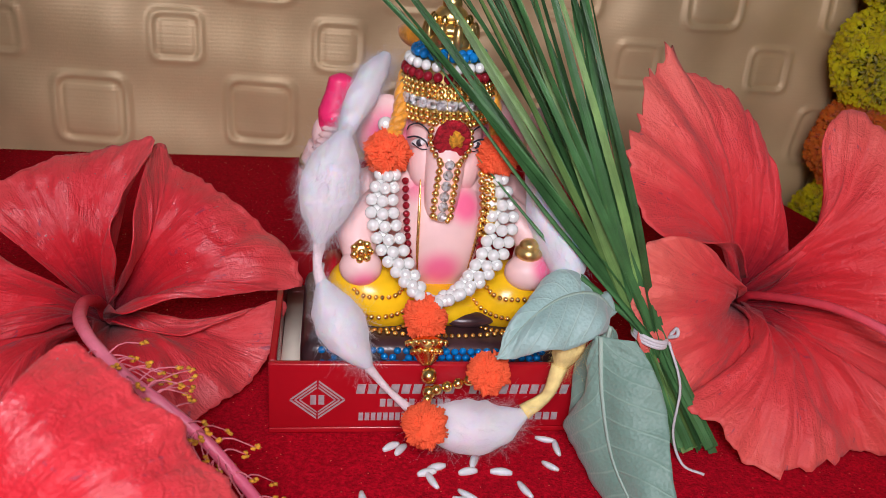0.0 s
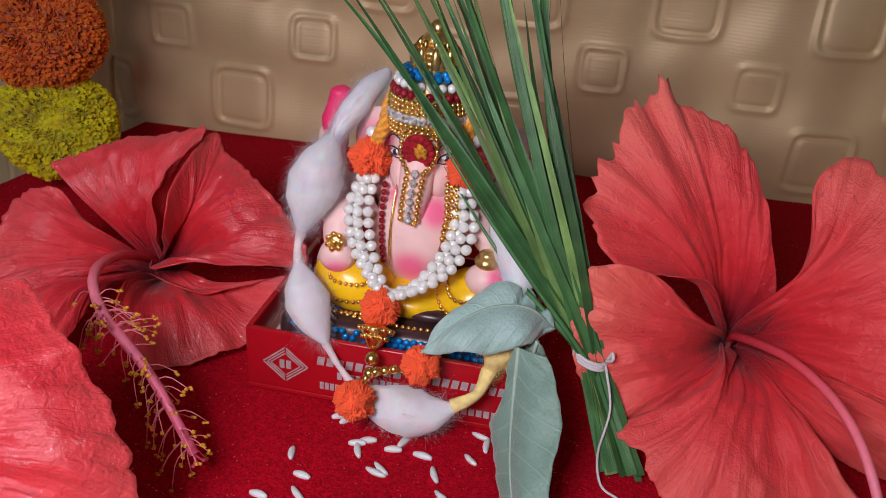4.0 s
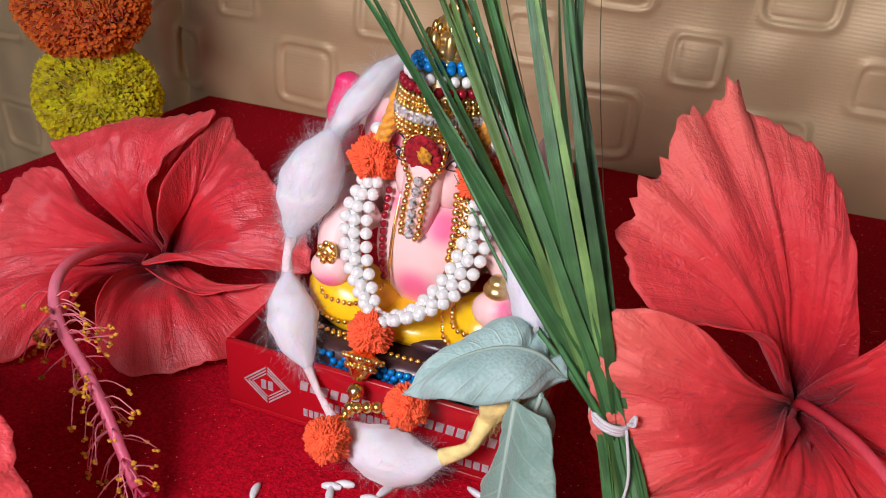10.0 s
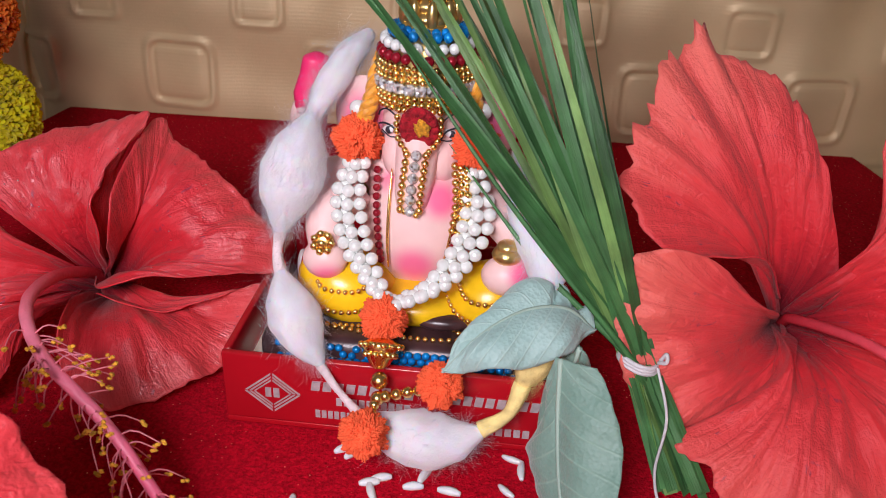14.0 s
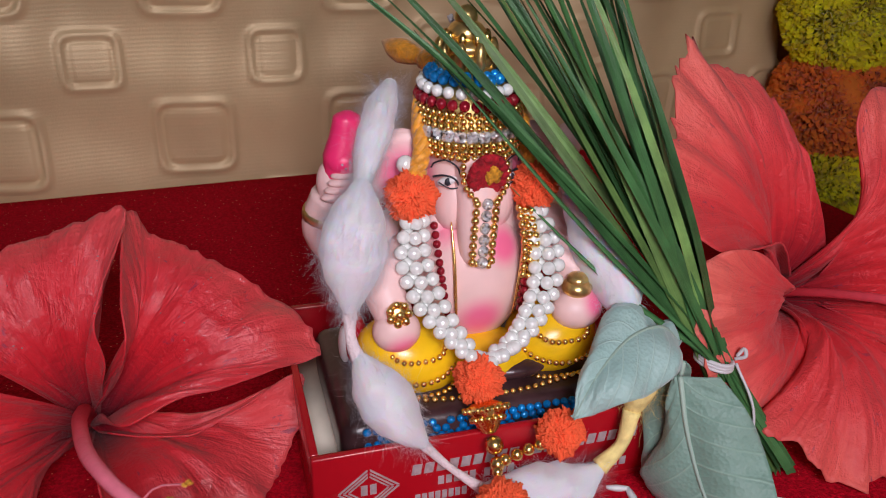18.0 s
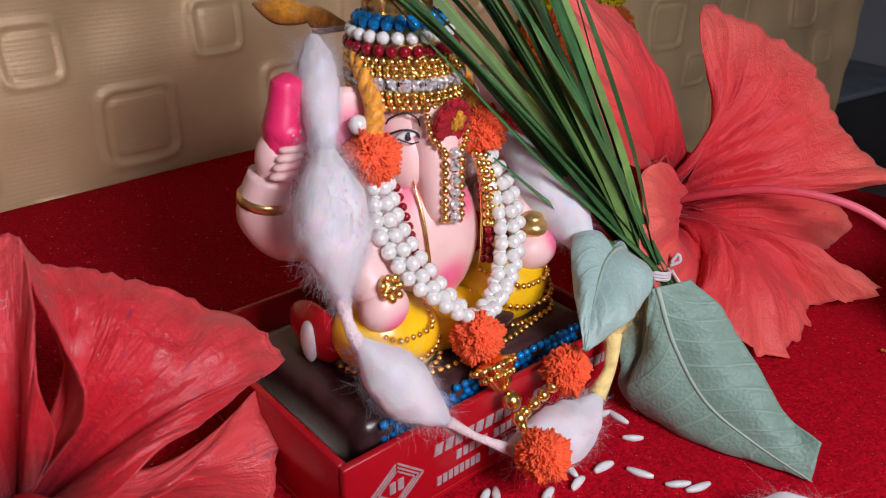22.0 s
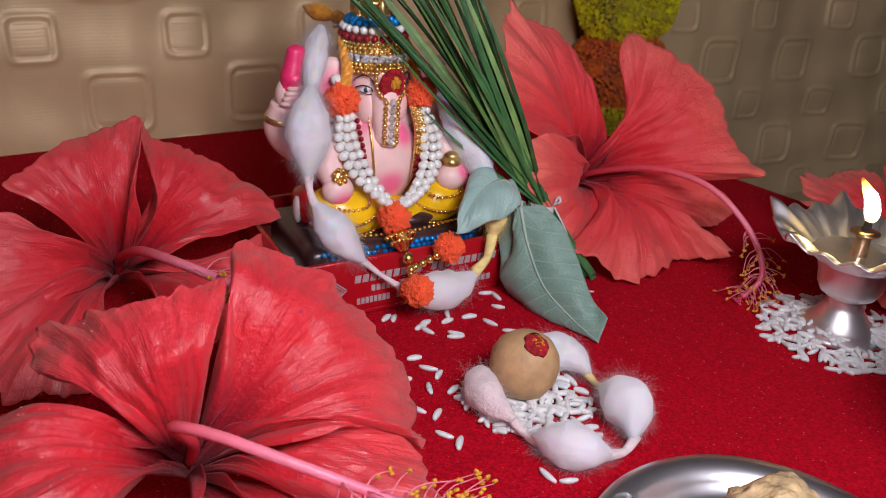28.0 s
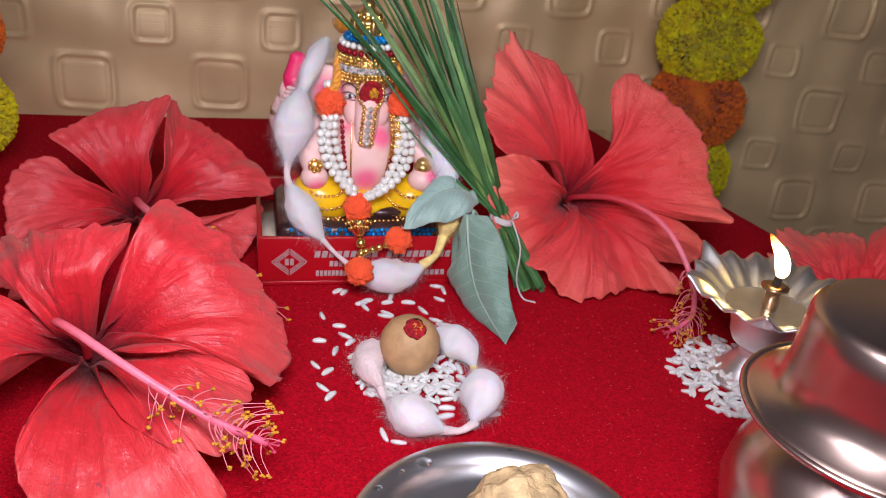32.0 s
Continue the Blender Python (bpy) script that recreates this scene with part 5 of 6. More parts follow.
# ---------------------------------------------------------------- pearl garland with pompoms
def pompom_mesh(r, seed, n=2800):
    """A chenille ball: a dense soft pile of short threads, lumpy where the tufts part."""
    rng = random.Random(seed)
    G = Geo()
    put(G, ell((0, 0, 0), (r * 0.80,) * 3, 18, 12, bump=0.25, seed=seed), 0)
    for k in range(n):
        z = 1 - 2 * (k + 0.5) / n
        a = k * 2.39996 + rng.uniform(-0.3, 0.3)
        q = math.sqrt(max(0, 1 - z * z))
        d = V((q * math.cos(a), q * math.sin(a), z))
        lump = noise.noise(d * 2.2 + V((seed, 0, 0)))
        part_line = abs(noise.noise(d * 1.7 + V((0, seed * 2, 4))))
        ln = r * rng.uniform(0.93, 1.02) * (1 + 0.16 * lump - 0.20 * max(0.0, 0.12 - part_line) / 0.12)
        lean = V((noise.noise(d * 3 + V((seed, 7, 1))), noise.noise(d * 3 + V((seed, 1, 9))), noise.noise(d * 3 + V((5, seed, 2))))) * r * 0.20
        o = lean + V((rng.uniform(-1, 1), rng.uniform(-1, 1), rng.uniform(-1, 1))) * r * 0.05
        put(G, tube([d * r * 0.62, d * ln * 0.86 + o * 0.5, d * ln + o], [r * 0.050, r * 0.050, r * 0.038], 4), 0)
    return G.mesh("pompom", POM)


neck = thing("pearl_garland", "pearl garland with orange pompoms and gold beads hung on the statue", "garland", IDOL_AT, IDOL_RZ)
pearl_me = Geo().add(*ell((0, 0, 0), (0.00197,) * 3, 16, 11)).mesh("pearl", PEARL)
rng = random.Random(21)


def strand(pts, r=0.00197):
    P = bez(pts, 160)
    acc, last = 0.0, P[0]
    share("pearl", pearl_me, Matrix.Translation(P[0]), neck)
    for p in P[1:]:
        acc += (p - last).length
        last = p
        if acc >= r * 2.02:
            acc = 0.0
            share("pearl", pearl_me, Matrix.Translation(p) @ pose(0, 0, 0, rng.uniform(0, 360), rng.uniform(0, 360), 0), neck)


for k, (o, d) in enumerate(((-0.0036, 0.0), (0.0, -0.0012), (0.0034, 0.0), (-0.0016, 0.0022))):
    strand([(-0.0185 + o * 0.7, -0.0080 + d, 0.0775), (-0.0200 + o, -0.0135 + d, 0.0680), (-0.0165 + o, -0.0205 + d, 0.0570), (-0.0105 + o * 0.8, -0.0262 + d, 0.0485 - o * 0.3), (-0.0060 + o * 0.3, -0.0300 + d, 0.0440)])
    strand([(0.0160 + o * 0.7, -0.0095 + d, 0.0780), (0.0185 + o, -0.0150 + d, 0.0670), (0.0150 + o, -0.0215 + d, 0.0565), (0.0065 + o * 0.9, -0.0272 + d, 0.0475 + o * 0.3), (-0.0040 + o * 0.3, -0.0308 + d, 0.0435)])

POMS = [pompom_mesh(1.0, s) for s in (1.0, 2.0, 3.0)]
for k, (p, s) in enumerate((((-0.0188, -0.0045, 0.0836), 0.0072), ((0.0162, -0.0070, 0.0850), 0.0068), ((-0.0062, -0.0319, 0.0395), 0.0068), ((0.0125, -0.0468, 0.0291), 0.0064), ((-0.0074, -0.0580, 0.0185), 0.0066))):
    share("pompom", POMS[k % 3], Matrix.Translation(p) @ pose(0, 0, 0, 40 * k, 25 * k, 70 * k) @ Matrix.Scale(s, 4), neck, "fluffy orange chenille pompom")
# filigree cap, hub and gold beads below the middle pompom
g = Geo()
put(g, lathe([(0.0008, 0.0038), (0.0030, 0.0034), (0.0058, 0.0020), (0.0060, 0.0010), (0.0042, -0.0012), (0.0026, -0.0040), (0.0014, -0.0052)], 20, lambda a, r, z: (r * (1 + 0.06 * math.cos(a * 10)), z)), 0)
cap = part("filigree_cap", g, GOLD, neck, "gold filigree bead cap")
cap.matrix_basis = Matrix.Translation((-0.0058, -0.0384, 0.0325)) @ pose(0, 0, 0, -38, 0, 0)
gold_me = Geo().add(*ell((0, 0, 0), (1, 1, 1), 14, 10)).mesh("gold_bead", GOLD)
for ringz, rr in ((0.0014, 0.0060), (-0.0012, 0.0044)):
    for k in range(14):
        a = 2 * math.pi * k / 14
        share("gold_bead", gold_me, Matrix.Translation((rr * math.cos(a), rr * math.sin(a), ringz)) @ Matrix.Scale(0.00095, 4), cap)
hub = V((-0.0052, -0.0440, 0.0262))
share("gold_bead", gold_me, Matrix.Translation(hub) @ Matrix.Scale(0.0026, 4), neck)
share("gold_bead", gold_me, Matrix.Translation(hub + V((0, -0.0030, -0.0040))) @ Matrix.Scale(0.0021, 4), neck)
for k in range(4):
    share("gold_bead", gold_me, Matrix.Translation((-0.0030 + 0.0032 * k, -0.0470 - 0.0001 * k, 0.0232 + 0.0012 * k)) @ Matrix.Scale(0.0017, 4), neck)
for k in range(4):
    share("gold_bead", gold_me, Matrix.Translation((-0.0058 - 0.0004 * k, -0.0488 - 0.0022 * k, 0.0212 - 0.0008 * k)) @ Matrix.Scale(0.0015, 4), neck)

# silk cord by the face and its tassel behind the head
cord = thing("silk_cord", "twisted orange silk cord with white thread tied behind the statue", "cord", IDOL_AT, IDOL_RZ)
for name, pts, r, m in (("cord", [(0.0, 0.0200, 0.1080), (-0.0100, 0.0130, 0.1085), (-0.0140, 0.0050, 0.1040), (-0.0150, -0.0010, 0.0960), (-0.0172, -0.0035, 0.0890)], 0.0026, CORD),
                        ("cord", [(0.0, 0.0200, 0.1080), (0.0100, 0.0130, 0.1085), (0.0140, 0.0040, 0.1040), (0.0150, -0.0020, 0.0960), (0.0158, -0.0050, 0.0900)], 0.0024, CORD),
                        ("thread", [(-0.0040, 0.0420, 0.1050), (-0.0030, 0.0300, 0.1080), (0.0010, 0.0210, 0.1095), (0.0020, 0.0230, 0.1200), (0.0000, 0.0260, 0.1260)], 0.0009, WHITETHREAD)):
    g = Geo()
    P = bez(pts, 40)
    for q in range(3):
        W = []
        for i, p in enumerate(P):
            tt = (P[min(i + 1, 40)] - P[max(i - 1, 0)]).normalized()
            o = Matrix.Rotation(i * 0.55 + q * 2.094, 3, tt) @ tt.orthogonal().normalized()
            W.append(p + o * r * 0.45)
        put(g, tube(W, r * 0.62, 6), 0)
    part(name, g, m, cord)
g = Geo()
P = bez([(-0.0120, 0.0620, 0.1110), (-0.0080, 0.0540, 0.1100), (-0.0020, 0.0440, 0.1090), (0.0000, 0.0320, 0.1080), (0.0, 0.0200, 0.1085)], 24)
put(g, tube(P, [0.0004 + 0.0036 * math.sin(math.pi * min(1, i / 13)) if i < 12 else max(0.0010, 0.0038 - 0.0004 * (i - 11)) for i in range(25)], 12, wobble=0.12), 0)
part("tassel", g, CORD, cord, "orange silk tassel")


# ---------------------------------------------------------------- cotton garlands
def puff(P, rmax, seed, ends=0.10, flat=0.9):
    n = len(P)
    R = [rmax * (ends + (1 - ends) * max(0.0, math.sin(math.pi * (i / (n - 1)) ** 0.95)) ** 1.1) for i in range(n)]
    return tube(P, R, 22, flat, wobble=0.13, seed=seed), R


def fibres(P, R, seed, n, long=1.0):
    """Fine crimped hairs that lie on a puff and lift off it, in wisps."""
    rng = random.Random(seed)
    G = Geo()
    m = len(P)
    for k in range(n):
        i = rng.randrange(1, m - 1)
        t = (P[i + 1] - P[i - 1]).normalized()
        o = Matrix.Rotation(rng.uniform(0, 6.283), 3, t) @ t.orthogonal().normalized()
        a = P[i] + o * R[i] * rng.uniform(0.88, 1.0)
        wisp = noise.noise(a * 260 + V((seed, 0, 0))) > 0.18
        ln = rng.uniform(0.0022, 0.0050) * (long * 1.35 if wisp else 0.9)
        way = t * rng.choice((-1, 1)) * rng.uniform(0.5, 1) + V((rng.uniform(-1, 1), rng.uniform(-1, 1), rng.uniform(-1, 1))) * 0.5
        lift = rng.uniform(0.25, 0.75) if wisp else rng.uniform(0.0, 0.22)
        q = []
        for h in range(5):
            f = h / 4
            crimp = V((rng.uniform(-1, 1), rng.uniform(-1, 1), rng.uniform(-1, 1))) * ln * 0.13 * (h > 0)
            q.append(a + o * ln * lift * f ** 1.3 + way * ln * f + crimp - V((0, 0, 0.0005 * f * f)))
        put(G, tube(q, [0.000017, 0.000016, 0.000015, 0.000013, 0.00001], 3), 0)
    return G


def cotton(label, beadpts, category="garland"):
    """beadpts: (points of a puff, radius, material) and ('twist', points, radius, material)."""
    th = thing("cotton_garland", label, category, beadpts[0][0][0] if beadpts[0][0] != "twist" else beadpts[0][1][0])
    inv = Matrix.Translation(-V(th.matrix_world.translation))
    for k, row in enumerate(beadpts):
        if row[0] == "twist":
            P = bez([inv @ V(p) for p in row[1]], 14)
            G = Geo()
            put(G, tube(P, [row[2] * (1 + 0.5 * abs(i - 7) / 7) for i in range(15)], 9, wobble=0.12, seed=k), 0)
            part("twisted_link", G, row[3], th)
        else:
            P = bez([inv @ V(p) for p in row[0]], 26)
            (made, R) = puff(P, row[1], k * 2.3, row[5] if len(row) > 5 else 0.10)
            G = Geo()
            put(G, made, 0)
            pf = part("cotton_puff", G, row[2], th)
            part("loose_fibres", fibres(P, R, k + 5, row[3] * 13 if len(row) > 3 else 1700, row[4] if len(row) > 4 else 1.0), row[2], pf, kind="stuff")
    return th


cotton("white cotton wool garland with pink links draped round the statue", [
    ([(-0.0140, 0.2680, 0.1090), (-0.0175, 0.2590, 0.1040), (-0.0215, 0.2500, 0.0960), (-0.0245, 0.2420, 0.0880)], 0.0052, COTTON, 260, 1.2, 0.40),
    ([(-0.0235, 0.2440, 0.0910), (-0.0262, 0.2375, 0.0800), (-0.0280, 0.2320, 0.0690), (-0.0292, 0.2270, 0.0570)], 0.0098, COTTON, 420, 0.95, 0.12),
    ("twist", [(-0.0290, 0.2280, 0.0590), (-0.0292, 0.2250, 0.0530), (-0.0275, 0.2225, 0.0470)], 0.0014, COTTON_PINK),
    ([(-0.0280, 0.2232, 0.0490), (-0.0230, 0.2175, 0.0410), (-0.0170, 0.2130, 0.0330), (-0.0100, 0.2095, 0.0255)], 0.0078, COTTON, 200),
    ("twist", [(-0.0110, 0.2100, 0.0262), (-0.0040, 0.2065, 0.0205), (0.0040, 0.2035, 0.0150)], 0.0010, COTTON_PINK),
    ([(0.0030, 0.2040, 0.0150), (0.0160, 0.2030, 0.0120), (0.0290, 0.2045, 0.0118), (0.0400, 0.2070, 0.0160)], 0.0084, COTTON, 200),
    ("twist", [(0.0380, 0.2068, 0.0160), (0.0450, 0.2095, 0.0210), (0.0480, 0.2125, 0.0300)], 0.0018, COTTON_YELLOW),
    ([(0.0474, 0.2115, 0.0280), (0.0505, 0.2160, 0.0380), (0.0510, 0.2240, 0.0480)], 0.0058, COTTON_YELLOW, 80),
    ([(0.0510, 0.2270, 0.0470), (0.0490, 0.2370, 0.0570), (0.0420, 0.2440, 0.0700), (0.0350, 0.2530, 0.0830)], 0.0086, COTTON, 160),
])

# ---------------------------------------------------------------- grass bundle
TIE = V((0.0787, 0.2272, 0.0348))


def blade(pts, w, fold=0.35, n=22, twist=0.0, butt=0.6, first=0.0):
    """A narrow channelled blade with a tapered tip."""
    P = bez(pts, n)
    vs, fs, uv = [], [], []
    for i, p in enumerate(P):
        s = i / n
        t = (P[min(i + 1, n)] - P[max(i - 1, 0)]).normalized()
        sd = t.cross(V((0.25, -1, 0.35))).normalized()
        sd = Matrix.Rotation(first + twist * s, 3, t) @ sd
        nn = sd.cross(t)
        ww = w * (butt + (1 - butt) * smooth01(s / 0.25)) * (1 - s ** 2.0) + 0.00010
        for q, off in ((-1, 0), (0, -fold), (1, 0), (0, -fold + 0.10)):
            vs.append(p + sd * ww * q + nn * ww * off)
            uv.append((s, 0.5 + 0.5 * q))
    for i in range(n):
        for j in range(4):
            k = (j + 1) % 4
            fs.append((i * 4 + j, i * 4 + k, i * 4 + 4 + k, i * 4 + 4 + j))
    return vs, fs, 0, uv


bundle = thing("grass_bundle", "bundle of green grass blades tied with white thread", "grass bundle", tuple(TIE))
rng = random.Random(4)
N_BLADES = 38
for k in range(N_BLADES):
    s = (k + rng.uniform(-0.3, 0.3)) / (N_BLADES - 1)
    topx = -0.040 + 0.082 * max(0.0, s) ** 0.90
    topz = rng.uniform(0.140, 0.185) if k > 2 else 0.150
    depth = rng.uniform(-0.010, 0.012)
    top = V((topx + rng.uniform(-0.004, 0.004), 0.258 + (topz - 0.14) * 0.3 + depth, topz))
    a = rng.uniform(0, 6.283)
    r0 = 0.0042 * math.sqrt(rng.random())
    start = V((r0 * math.cos(a), r0 * math.sin(a) * 0.7, 0))
    foot = V((0.0167, -0.0143, -0.0335)) + start * 1.5 + V((rng.uniform(-0.003, 0.003), 0, rng.uniform(0, 0.004)))
    rel = top - TIE
    bow = V((0.006 * (0.5 - s) + rng.uniform(-0.002, 0.002), -0.004, 0.004))
    g = Geo()
    put(g, blade([foot, start, start + rel * 0.33 + bow * 0.8, start * 0.5 + rel * 0.68 + bow, rel], rng.uniform(0.0013, 0.0023), 0.20, 26, rng.uniform(-1.2, 1.2), 0.85, rng.uniform(-1.1, 1.1)), 0)
    part("blade", g, GRASS_PALE if rng.random() < 0.15 else GRASS, bundle, smooth=False)
for p1, p2 in (((0.0171, 0.2447, 0.0856), 0.0012), ((-0.010, 0.248, 0.128), 0.0010)):
    g = Geo()
    rel = V(p1) - TIE
    put(g, blade([(0.003, -0.003, -0.01), (-0.002, -0.004, 0.002), rel * 0.5 + V((0, -0.004, -0.003)), rel], p2), 0)
    part("blade", g, GRASS, bundle)
g = Geo()
for k in range(3):
    put(g, tube([(0.0056 * math.cos(a) , 0.0050 * math.sin(a), 0.0010 * k - 0.001 + 0.0016 * math.cos(a) * -1) for a in np.linspace(0, 6.283, 25)], 0.0007, 6), 0)
put(g, tube(bez([(0.0056, -0.002, 0.001), (0.0075, -0.004, 0.003), (0.0072, -0.003, 0.005), (0.0060, -0.002, 0.002)], 16), 0.0006, 6), 0)
put(g, tube(bez([(0.0056, -0.003, 0.0), (0.0100, -0.010, -0.012), (0.0090, -0.016, -0.026), (0.0120, -0.022, -0.0335), (0.0180, -0.026, -0.0338)], 24), 0.00045, 6), 0)
part("thread_tie", g, WHITETHREAD, bundle, "white cotton thread knotted round the stems")


# ---------------------------------------------------------------- leaves
def leaf(label, mid, width, left_drop, right_drop, seed, material, wave=0.0015, peak=0.42):
    """A pointed oval leaf: mid is its midrib's curve; the halves fall away by the drop angles, which may change along it."""
    P = bez(mid, 40)
    at = V(mid[0])
    th = thing("leaf", label, "leaf", tuple(at), group="leaves by the grass bundle")

    def frame_at(u):
        i = min(39, int(u * 40))
        t = (P[i + 1] - P[i]).normalized()
        sd = t.cross(V((0.15, -0.6, 0.8))).normalized()
        return P[i].lerp(P[i + 1], u * 40 - i), t, sd, sd.cross(t)

    def fn(u, v):
        p, t, sd, nn = frame_at(min(u, 0.9999))
        w = 2 * v - 1
        x = u ** (math.log(0.5) / math.log(peak))
        half = width * max(0.0, math.sin(math.pi * min(1, x))) ** 0.75
        drop = left_drop if w < 0 else right_drop
        ang = radians(float(np.interp(u, (0, 0.5, 1), drop)))
        # each half rolls gradually: integrate a turning direction
        m, q, d = 6, V((0, 0, 0)), abs(w) / 6
        for k in range(m):
            a = ang * (k + 0.5) / m * abs(w) * 1.6
            q += (sd * (math.cos(a) * (1 if w > 0 else -1)) + nn * -math.sin(a)) * half * d
        off = wave * abs(w) * (math.sin(u * 15 + seed + 2 * w) + noise.noise(V((u * 5, w * 2, seed))))
        return p + q + nn * off - at

    g = Geo()
    put(g, grid(fn, 44, 24), 0)
    bl = part("leaf_blade", g, material, th)
    so = bl.modifiers.new("thickness", "SOLIDIFY")
    so.thickness, so.offset = 0.0004, 0
    g = Geo()
    put(g, tube([frame_at(min(i / 30, 0.9999))[0] - at + frame_at(min(i / 30, 0.9999))[3] * 0.0003 for i in range(31)], [0.0008 - 0.0006 * i / 30 for i in range(31)], 6), 0)
    part("midrib", g, RIB, th)
    return th


def broad_leaf(label, left, mid, right, seed, material, frill=0.0011):
    """A leaf drawn between the curves of its left margin, its midrib and its right margin."""
    A, B, C = bez(left, 44), bez(mid, 44), bez(right, 44)
    at = V(mid[0])
    th = thing("leaf", label, "leaf", tuple(at), group="leaves by the grass bundle")

    def fn(u, v):
        i = min(43, int(u * 44))
        f = u * 44 - i
        a, b, c = A[i].lerp(A[i + 1], f), B[i].lerp(B[i + 1], f), C[i].lerp(C[i + 1], f)
        w = 2 * v - 1
        e = a if w < 0 else c
        p = b.lerp(e, abs(w))
        t = (B[i + 1] - B[i]).normalized()
        n = (e - b).cross(t)
        n = n.normalized() * (1 if w < 0 else -1) if n.length > 1e-9 else V((0, -1, 0))
        if n.y > 0:
            n = -n
        bulge = 0.0030 * math.sin(math.pi * abs(w)) * math.sin(math.pi * min(1, u * 0.95 + 0.04))
        wave = frill * abs(w) * (math.sin(u * 17 + seed + 2 * w) + 1.2 * noise.noise(V((u * 6, w * 2, seed))))
        ribs = 0.00025 * math.sin((u - 0.21 * abs(w)) * 56.5) * abs(w) ** 0.5
        p = p + n * (bulge + wave + ribs) - at
        p.z = max(p.z, 0.0012 - at.z)
        return p

    g = Geo()
    put(g, grid(fn, 60, 36), 0)
    bl = part("leaf_blade", g, material, th)
    so = bl.modifiers.new("thickness", "SOLIDIFY")
    so.thickness, so.offset = 0.0004, 0
    g = Geo()
    put(g, tube([fn(i / 40, 0.5) + V((0, -0.0003, 0.0001)) for i in range(41)], [0.0008 - 0.0006 * i / 40 for i in range(41)], 6), 0)
    part("midrib", g, RIB, th)
    return th


broad_leaf("pale green underside of a limp leaf folded over the cotton garland",
           [(0.0651, 0.2254, 0.0430), (0.0580, 0.2310, 0.0500), (0.0450, 0.2290, 0.0530), (0.0325, 0.2135, 0.0470), (0.0272, 0.2030, 0.0374)],
           [(0.0651, 0.2252, 0.0430), (0.0570, 0.2220, 0.0510), (0.0460, 0.2170, 0.0515), (0.0355, 0.2095, 0.0465), (0.0270, 0.2026, 0.0373)],
           [(0.0651, 0.2250, 0.0430), (0.0590, 0.2120, 0.0430), (0.0480, 0.2045, 0.0415), (0.0360, 0.2020, 0.0400), (0.0272, 0.2022, 0.0370)], 1.0, LEAF_PALE, 0.0016)
broad_leaf("grey-green leaf rolled lengthwise hanging down to the cloth",
           [(0.0570, 0.2090, 0.0440), (0.0550, 0.2070, 0.0260), (0.0530, 0.2085, 0.0090), (0.0585, 0.1985, 0.0016), (0.0735, 0.1640, 0.0016)],
           [(0.0575, 0.2075, 0.0445), (0.0592, 0.2000, 0.0290), (0.0625, 0.1890, 0.0150), (0.0680, 0.1750, 0.0075), (0.0745, 0.1605, 0.0018)],
           [(0.0668, 0.2035, 0.0460), (0.0735, 0.1975, 0.0380), (0.0765, 0.1870, 0.0270), (0.0775, 0.1740, 0.0150), (0.0795, 0.1632, 0.0110)], 2.0, LEAF)
leaf("small drooping grey-green leaf behind the rolled leaf", [(0.0620, 0.2150, 0.0440), (0.0600, 0.2120, 0.0300), (0.0580, 0.2095, 0.0150), (0.0560, 0.2080, 0.0030)], 0.0085, (40, 40, 40), (60, 60, 60), 3.0, LEAF)

# ---------------------------------------------------------------- betel nut, its cotton ring and rice
nut = thing("betel_nut", "round brown betel nut with a red vermilion mark on rice", "betel nut", (0.0282, 0.1375, 0.0030))
g = Geo()
put(g, lathe([(0.0001, 0.0), (0.0050, 0.0004), (0.0092, 0.0028), (0.0118, 0.0070), (0.0126, 0.0115), (0.0120, 0.0160), (0.0098, 0.0200), (0.0062, 0.0228), (0.0026, 0.0240), (0.0001, 0.0243)], 40, lambda a, r, z: (r * (1 + 0.012 * math.sin(3 * a + 1) + 0.006 * math.sin(9 * a)), z)), 0)
part("nut", g, NUT, nut)
g = Geo()
put(g, ell((0, 0, 0), (0.0046, 0.0046, 0.0006), 18, 6, bump=0.5, seed=2), 0)
mk = part("vermilion_mark", g, KUMKUM, nut, "dark red powder mark")
mk.matrix_basis = Matrix.Translation((0.0010, -0.0052, 0.0226)) @ pose(0, 0, 0, 26, 6, 0)
g = Geo()
rng = random.Random(8)
for k in range(26):
    put(g, ell((rng.gauss(0.0012, 0.0012), rng.gauss(0.0002, 0.0012), 0.0007), (0.00035, 0.0003, 0.0002), 6, 4), 0)
part("turmeric_specks", g, TURMERIC, mk, "yellow turmeric specks", kind="stuff")

